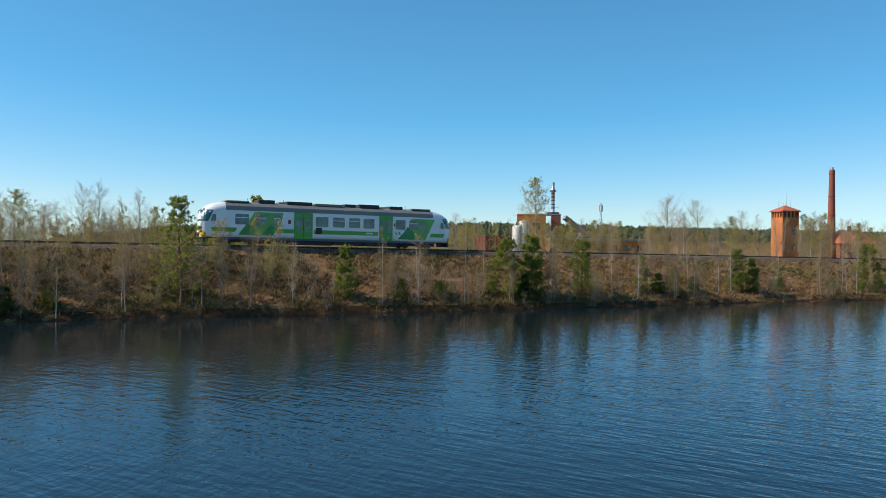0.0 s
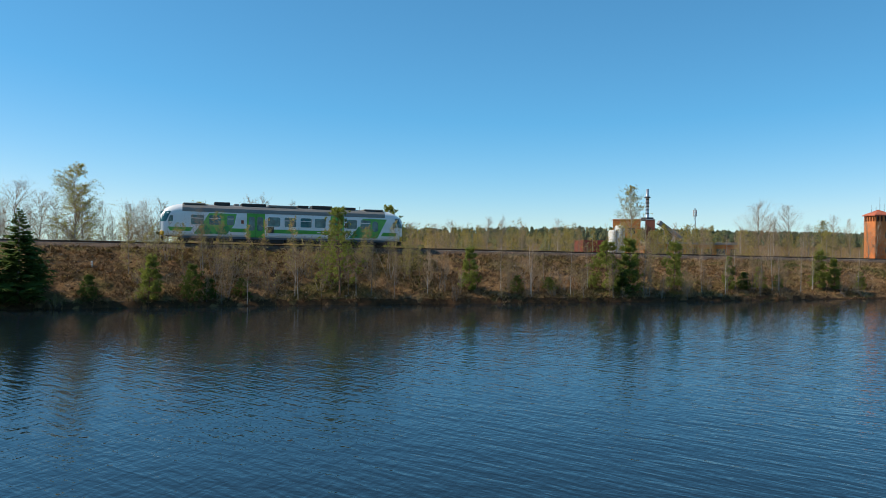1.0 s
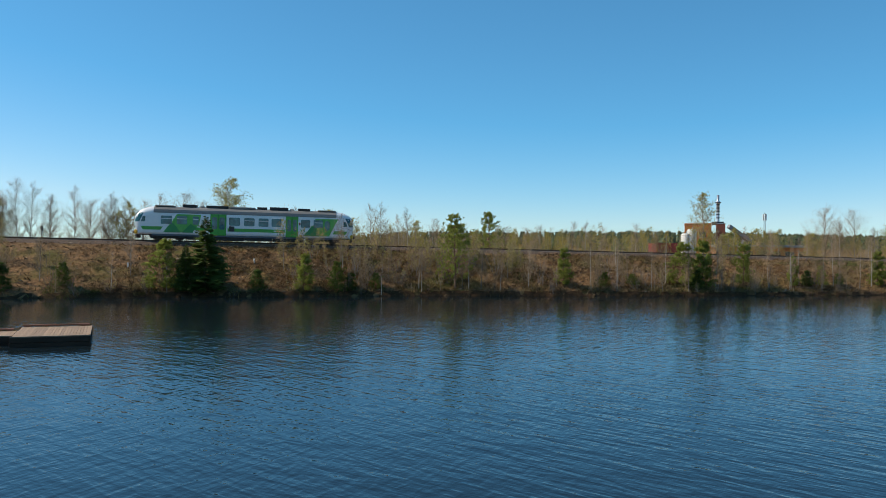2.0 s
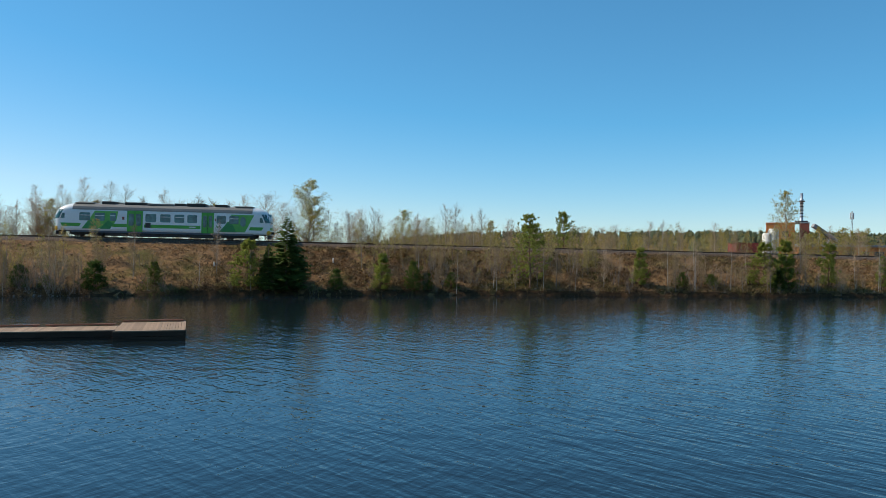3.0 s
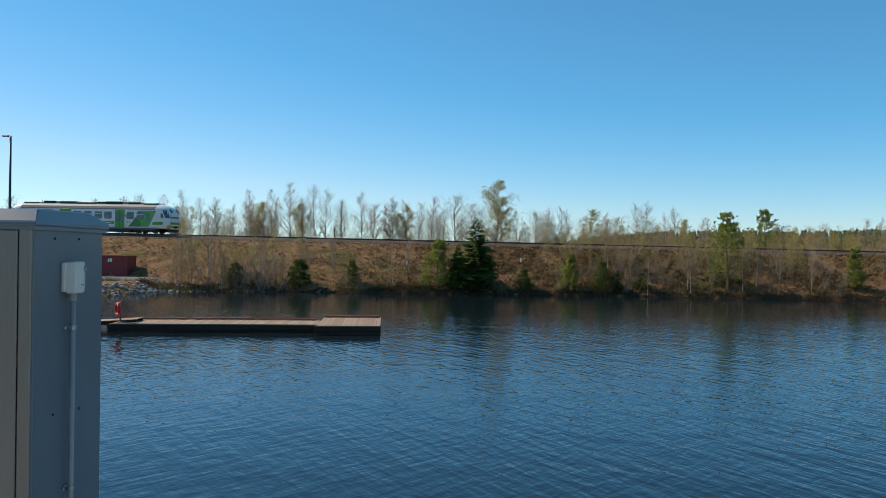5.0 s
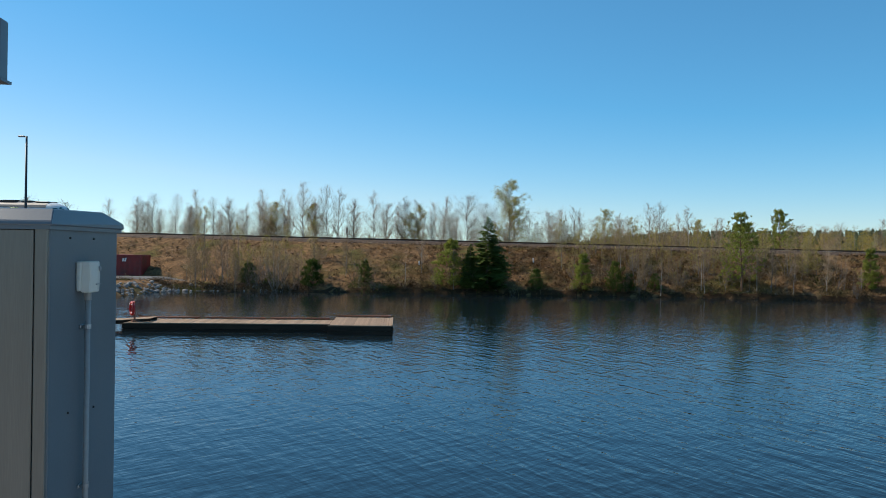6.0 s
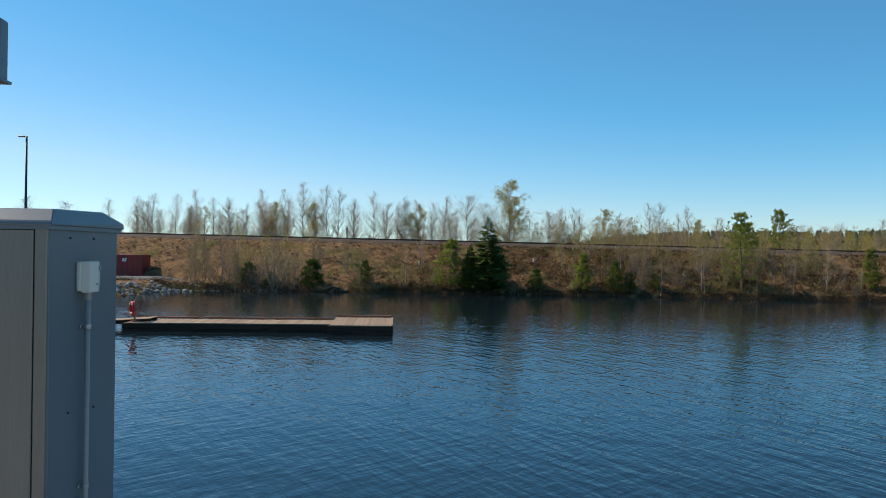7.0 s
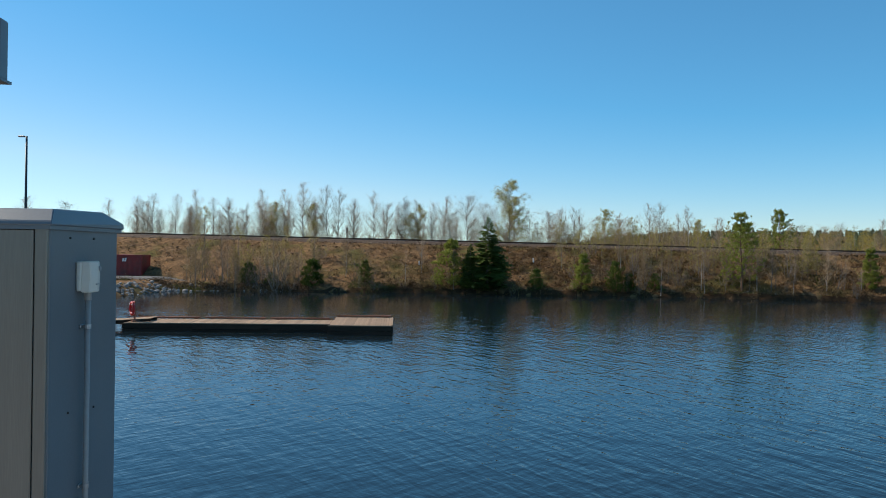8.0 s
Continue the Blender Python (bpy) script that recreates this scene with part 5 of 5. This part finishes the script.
def build_container():
    c = thing("shipping_container", "red steel shipping container standing at the bank foot", "container", pose(-44.35, 87.2, 0.86, 0, 0, 1.5))
    L, D, H = 6.06, 2.44, 2.60
    for s, y in ((-1, 0.0), (1, D)):
        g = Geo()
        n = 40
        pts = []
        for i in range(n + 1):
            x = 0.12 + (L - 0.24) * i / n
            pts.append((x, 0.036 if (i // 2) % 2 else 0.0))
        vs = [(x, y + d * -s, 0.12) for x, d in pts] + [(x, y + d * -s, H - 0.1) for x, d in pts]
        g.add(vs, [(i, i + 1, i + n + 2, i + n + 1) if s < 0 else (i + 1, i, i + n + 1, i + n + 2) for i in range(n)])
        part("side_wall", g, RED_STEEL, c, "corrugated red side wall")
        part("top_rail", Geo().box(0.1, y - 0.03, H - 0.11, L - 0.1, y + 0.03, H), RED_STEEL, c, bevel=0.008)
        part("bottom_rail", Geo().box(0.1, y - 0.03, 0, L - 0.1, y + 0.03, 0.16), RED_STEEL, c, bevel=0.008)
    for x in (0.06, L - 0.06):
        for y in (0.02, D - 0.02):
            part("corner_post", Geo().box(x - 0.08, y - 0.08, 0, x + 0.08, y + 0.08, H), RED_STEEL, c, bevel=0.01)
    part("end_wall", Geo().box(L - 0.06, 0.05, 0.1, L - 0.02, D - 0.05, H - 0.08), RED_STEEL, c)
    part("end_wall", Geo().box(0.02, 0.05, 0.1, 0.06, D - 0.05, H - 0.08), RED_STEEL, c)
    part("roof_panel", Geo().box(0.05, 0.02, H - 0.06, L - 0.05, D - 0.02, H - 0.015), RED_STEEL, c)
    for x0, h in ((3.86, 0.36), (4.12, 0.40)):
        part("mark", Geo().plate([(x0, 1.86), (x0 + 0.2, 1.86), (x0 + 0.26, 1.86 + h), (x0 + 0.06, 1.86 + h)], -0.045, -0.039), LETTER, c, "plain white painted mark")
    g = Geo()
    rg = random.Random(3)
    for i in range(26):
        a, b = 6.283 * i / 26, 1.0 + 0.12 * math.sin(i * 2.1)
        g.v.append((-38.0 + 5.8 * b * math.cos(a), 84.9 + 2.6 * b * math.sin(a), 0.72))
    for i in range(26):
        a, b = 6.283 * i / 26, 1.0 + 0.1 * math.sin(i * 1.7)
        g.v.append((-39.2 + 4.2 * b * math.cos(a), 85.4 + 1.6 * b * math.sin(a), 1.14))
    g.f = [(i, (i + 1) % 26, 26 + (i + 1) % 26, 26 + i) for i in range(26)] + [tuple(range(26, 52))]
    whole("gravel_pad", g, GRAVEL, "low grey gravel pad under the container", "gravel", "structure")


build_container()


def stone_mesh(seed):
    rg = random.Random(seed)
    bm = bmesh.new()
    bmesh.ops.create_icosphere(bm, subdivisions=1, radius=1.0)
    for v in bm.verts:
        v.co *= rg.uniform(0.72, 1.12)
        v.co.z *= 0.7
    me = bpy.data.meshes.new("stone")
    bm.to_mesh(me)
    bm.free()
    me.materials.append(STONE)
    return me


STONES = [stone_mesh(i) for i in range(6)]
riprap = thing("riprap", "heap of pale grey stones along the shore of the spit", "stones")
path = [(-33.5, 64), (-33.0, 66), (-32.6, 70), (-32.4, 74), (-32.0, 77.5), (-30.0, 79.6), (-27, 80.4), (-22.5, 81.0), (-18, 81.5)]
for i in range(270):
    k = rng.random() * (len(path) - 1)
    a, b = path[int(k)], path[int(k) + 1]
    x, y = a[0] + (b[0] - a[0]) * (k % 1) + rng.gauss(-0.5, 0.8), a[1] + (b[1] - a[1]) * (k % 1) + rng.gauss(0.15, 0.4)
    z = max(0.0, ground_z(x, y))
    s = rng.uniform(0.07, 0.26) * (1.1 if k < 5 else 0.5)
    o = part("stone", STONES[rng.randrange(6)], None, riprap)
    o.matrix_basis = pose(x, y, z + s * 0.2, rng.uniform(-25, 25), rng.uniform(-25, 25), rng.uniform(0, 360)) @ Matrix.Diagonal((s, s * rng.uniform(0.7, 1.2), s, 1))

# wet mud and root mat at the waterline, coloured darker for the undercut's shade
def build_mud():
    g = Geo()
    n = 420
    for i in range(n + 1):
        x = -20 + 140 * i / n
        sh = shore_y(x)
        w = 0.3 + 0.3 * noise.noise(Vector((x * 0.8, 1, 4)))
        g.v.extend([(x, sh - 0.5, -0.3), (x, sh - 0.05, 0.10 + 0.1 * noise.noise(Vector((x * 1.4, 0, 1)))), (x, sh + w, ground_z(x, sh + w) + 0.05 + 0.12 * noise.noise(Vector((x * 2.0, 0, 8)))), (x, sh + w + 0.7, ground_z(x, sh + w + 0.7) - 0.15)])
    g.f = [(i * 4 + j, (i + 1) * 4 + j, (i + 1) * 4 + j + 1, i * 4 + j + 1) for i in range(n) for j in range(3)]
    whole("shore_mud", g, MUD, "wet mud and root mat along the waterline, darkened for the undercut's shade", "mud", "structure", smooth=True)


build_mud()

# stakes on the bank and a small signal by the track
for x, y, h in ((-7.2, 88.0, 0.55), (88.5, 82.5, 0.9), (5.4, 88.8, 0.6)):
    st = thing("marker_stake", "short pale wooden stake on the bank", "stake", pose(x, y, ground_z(x, y) - 0.1, 3, -4, 20))
    part("stake", Geo().box(-0.07, -0.07, 0, 0.07, 0.07, h), LETTER, st, bevel=0.015)
sg = thing("track_signal", "small dark signal post behind the track", "signal", pose(-17.6, track_y(-17.6) + 3.2, rail_z(-17.6) - 0.75, 0, 0, 0))
part("post", Geo().tube((0, 0, 0), (0, 0, 1.6), 0.05, 0.05, 8), DARK_STEEL, sg)
part("signal_head", Geo().box(-0.10, -0.08, 1.45, 0.10, 0.08, 2.1), DARK_STEEL, sg, bevel=0.02)

# ---------------------------------------------------------------- factory and town behind the track


def building(name, label, m, sx, sy, sz, wall, roof, wins=(), roof_h=0.35, over=0.25):
    b = thing(name, label, "building", m)
    part("wall", Geo().box(0, 0, 0, sx, sy, sz), wall, b)
    part("roof", Geo().box(-over, -over, sz, sx + over, sy + over, sz + roof_h), roof, b, bevel=0.03)
    for x0, z0, x1, z1 in wins:
        w = part("window", Geo().box(x0, -0.03, z0, x1, 0.05, z1), WINDOW_DARK, b)
        part("frame", Geo().box(x0 - 0.08, -0.05, z0 - 0.1, x1 + 0.08, 0.02, z0), CONCRETE, w)
    return b


def build_factory():
    g0 = 2.2
    yaw = -33
    b = building("factory_hall", "orange brick factory hall behind the birches", pose(98.2, 149.4, g0, 0, 0, yaw), 5.4, 7, 8.9, BRICK, BRICK, roof_h=0.25, over=0.05,
                 wins=((0.7, 6.2, 2.0, 7.4), (3.0, 6.2, 4.3, 7.4)))
    building("factory_annex", "dark brick stair annex beside the steel stack", pose(104.0, 146.4, g0, 0, 0, yaw), 1.7, 4, 9.0, DARK_BRICK, ROOF_SHEET, roof_h=0.2, over=0.05)
    st = thing("steel_stack", "slim stainless steel chimney with dark bands", "chimney", pose(105.4, 148.0, g0))
    part("shaft", Geo().lathe([(0.42, 0), (0.42, 9.2), (0.33, 9.3), (0.33, 13.6), (0.42, 13.7), (0.42, 14.0), (0.27, 14.1), (0.27, 15.3)], 18), SILVER, st, smooth=True)
    for z in (10.3, 11.0, 11.7, 12.4, 13.1):
        part("band", Geo().tube((0, 0, z), (0, 0, z + 0.22), 0.35, 0.35, 18), DARK_STEEL, st)
    part("platform", Geo().tube((0, 0, 13.55), (0, 0, 13.75), 0.62, 0.62, 18), DARK_STEEL, st)
    part("base_box", Geo().box(-0.9, -0.9, 8.9, 0.9, 0.9, 9.6), DARK_STEEL, st, bevel=0.05)
    for x, y, r, h in ((91.6, 139.0, 0.92, 6.7), (93.8, 140.3, 0.97, 7.6)):
        s = thing("silo", "white cylindrical steel silo beside the factory", "silo", pose(x, y, g0), group="factory silos")
        part("tank", Geo().lathe([(r, 0), (r, h - 0.35), (r * 0.75, h - 0.05), (0.2, h)], 20), SILO, s, smooth=True)
        part("vent", Geo().tube((0.2, 0, h - 0.1), (0.2, 0, h + 0.45), 0.09, 0.09, 8), ZINC, s)
        for z in (1.6, 3.2, 4.8):
            part("hoop", Geo().tube((0, 0, z), (0, 0, z + 0.06), r + 0.015, r + 0.015, 20), ZINC, s)
        part("ladder", Geo().box(-0.12, -r - 0.1, 0.2, 0.12, -r - 0.05, h - 0.2), ZINC, s)
    building("red_shed", "low red sheet-metal shed beside the silos", pose(86.4, 141.2, g0, 0, 0, -8), 4.4, 4, 4.6, RED_STEEL, RED_STEEL, roof_h=0.15, over=0.05)
    building("long_hall", "long low brick workshop with a grey metal roof", pose(110.5, 152.5, g0, 0, 0, -6), 22, 12, 4.3, BRICK, ROOF_SHEET, roof_h=0.5, over=0.5,
             wins=tuple((1.2 + 3.4 * i, 2.2, 3.4 + 3.4 * i, 3.4) for i in range(6)))
    cv = thing("conveyor", "inclined grey conveyor bridge at the factory", "conveyor", pose(108.7, 148.8, 11.0, 0, 32, -4))
    part("casing", Geo().box(0, -0.5, -0.45, 6.2, 0.5, 0.35), ROOF_SHEET, cv, bevel=0.04)
    part("leg", Geo().box(4.6, -0.1, -6.0, 4.8, 0.1, -0.4), ZINC, cv)
    ms = thing("cell_mast", "distant lattice mobile phone mast", "mast", pose(152.2, 192, ground_z(154, 192)))
    for a in (0, 2.094, 4.189):
        part("leg", Geo().tube((0.5 * math.cos(a), 0.5 * math.sin(a), 0), (0.16 * math.cos(a), 0.16 * math.sin(a), 14.6), 0.06, 0.05, 6), ZINC, ms)
        part("antenna", Geo().box(0.45 * math.cos(a) - 0.13, 0.45 * math.sin(a) - 0.1, 12.4, 0.45 * math.cos(a) + 0.13, 0.45 * math.sin(a) + 0.1, 14.2), LETTER, ms, bevel=0.02)
    for i in range(12):
        a, c = 2.094 * (i % 3), 2.094 * ((i + 1) % 3)
        r0, r1 = 0.5 - 0.028 * i, 0.5 - 0.028 * (i + 1)
        part("brace", Geo().tube((r0 * math.cos(a), r0 * math.sin(a), 1.2 * i), (r1 * math.cos(c), r1 * math.sin(c), 1.2 * i + 1.2), 0.035, 0.035, 5), ZINC, ms)
    # brick tower
    t = thing("brick_tower", "square orange brick tower with a red hipped roof", "tower", pose(136.9, 121.0, g0, 0, 0, -15) @ Matrix.Diagonal((1.06, 1.06, 0.93, 1)))
    w = 3.1
    part("wall", Geo().box(-w / 2, -w / 2, 0, w / 2, w / 2, 9.3), BRICK, t)
    part("gallery", Geo().box(-w / 2 + 0.25, -w / 2 + 0.25, 9.3, w / 2 - 0.25, w / 2 - 0.25, 10.4), WINDOW_DARK, t, "dark open gallery under the roof")
    for a in range(4):
        for k in range(5):
            o = part("pillar", Geo().box(-w / 2 + k * (w - 0.3) / 4, -w / 2, 9.3, -w / 2 + 0.3 + k * (w - 0.3) / 4, -w / 2 + 0.3, 10.4), BRICK, t)
            o.rotation_euler = (0, 0, a * math.pi / 2)
    e = w / 2 + 0.25
    part("roof", Geo().add([(-e, -e, 10.4), (e, -e, 10.4), (e, e, 10.4), (-e, e, 10.4), (-e, -e, 10.6), (e, -e, 10.6), (e, e, 10.6), (-e, e, 10.6), (0, 0, 11.7)],
                           [(3, 2, 1, 0), (0, 1, 5, 4), (1, 2, 6, 5), (2, 3, 7, 6), (3, 0, 4, 7), (4, 5, 8), (5, 6, 8), (6, 7, 8), (7, 4, 8)]), TILE_RED, t, "red sheet hipped roof")
    for x, h in ((-1.2, 12.6), (0.3, 14.2), (1.1, 12.9), (-0.4, 12.3)):
        part("aerial", Geo().tube((x, 0, 10.8), (x, 0, h), 0.05, 0.03, 6), ZINC, t)
    for z in (3.0, 6.0):
        part("window", Geo().box(0.3, -w / 2 - 0.02, z, 1.1, -w / 2 + 0.1, z + 1.2), WINDOW_DARK, t)
    # tall brick chimney
    c = thing("brick_chimney", "tall tapering old red brick factory chimney", "chimney", pose(165.7, 133.0, g0))
    part("shaft", Geo().lathe([(0.95, 0), (0.84, 5), (0.69, 12), (0.55, 18.6), (0.60, 18.8), (0.60, 19.3), (0.54, 19.4), (0.52, 19.7)], 20), DARK_BRICK, c, smooth=False)
    part("cap", Geo().lathe([(0.36, 19.7), (0.33, 20.2)], 16), SILVER, c)
    for z in (6, 10, 14):
        part("band", Geo().lathe([(0.84 - (z - 5) * 0.0214 + 0.03, z), (0.84 - (z - 5) * 0.0214 + 0.03, z + 0.12)], 20), STEEL, c)
    # gabled house
    h = thing("house", "brick house with an orange tiled roof behind trees", "house", pose(165.2, 130.5, g0, 0, 0, -25))
    part("wall", Geo().box(0, 0, 0, 7, 6, 4.4), DARK_BRICK, h)
    part("roof", Geo().add([(-0.4, -0.5, 4.3), (7.4, -0.5, 4.3), (7.4, 6.5, 4.3), (-0.4, 6.5, 4.3), (1.2, 3, 7.1), (5.8, 3, 7.1)],
                           [(0, 1, 5, 4), (1, 2, 5), (2, 3, 4, 5), (3, 0, 4), (3, 2, 1, 0)]), TILE_RED, h, "orange tiled hipped roof")
    for x in (1.0, 3.0, 5.0):
        win = part("window", Geo().box(x, -0.04, 1.6, x + 1.0, 0.05, 3.0), WINDOW_DARK, h)
        part("sill", Geo().box(x - 0.1, -0.08, 1.5, x + 1.1, 0.02, 1.6), CONCRETE, win)
    part("chimney_stack", Geo().box(3.2, 2.6, 6.4, 3.8, 3.2, 7.9), DARK_BRICK, h)


build_factory()

# ---------------------------------------------------------------- sleepers
sleepers = thing("sleepers", "grey concrete sleepers lying in the ballast", "sleepers", kind="structure")
SLEEPER_MESH = Geo().box(-0.125, -1.3, -0.36, 0.125, 1.3, -0.165).mesh("sleeper", SLEEPER)
for i in range(300):
    x = -62 + i * 0.61
    o = part("sleeper", SLEEPER_MESH, None, sleepers)
    o.matrix_basis = pose(x, track_y(x), rail_z(x), 0, 0.72, track_yaw(x))


# ---------------------------------------------------------------- movement
SPEED = 18.35


def motions():
    rows = []
    for i in range(33):
        t = i * 0.25
        x = 41.6 - SPEED * t
        rows.append((t, pose(x, track_y(x), rail_z(x), 0, 0.716, track_yaw(x))))
    walk(RAILCAR, rows)
    for w, x in WHEELSETS:
        walk(w, [(i / 30, pose(x, 0, 0.455, 0, -math.degrees(SPEED / 30 * i / 0.43), 0)) for i in range(241)])


motions()
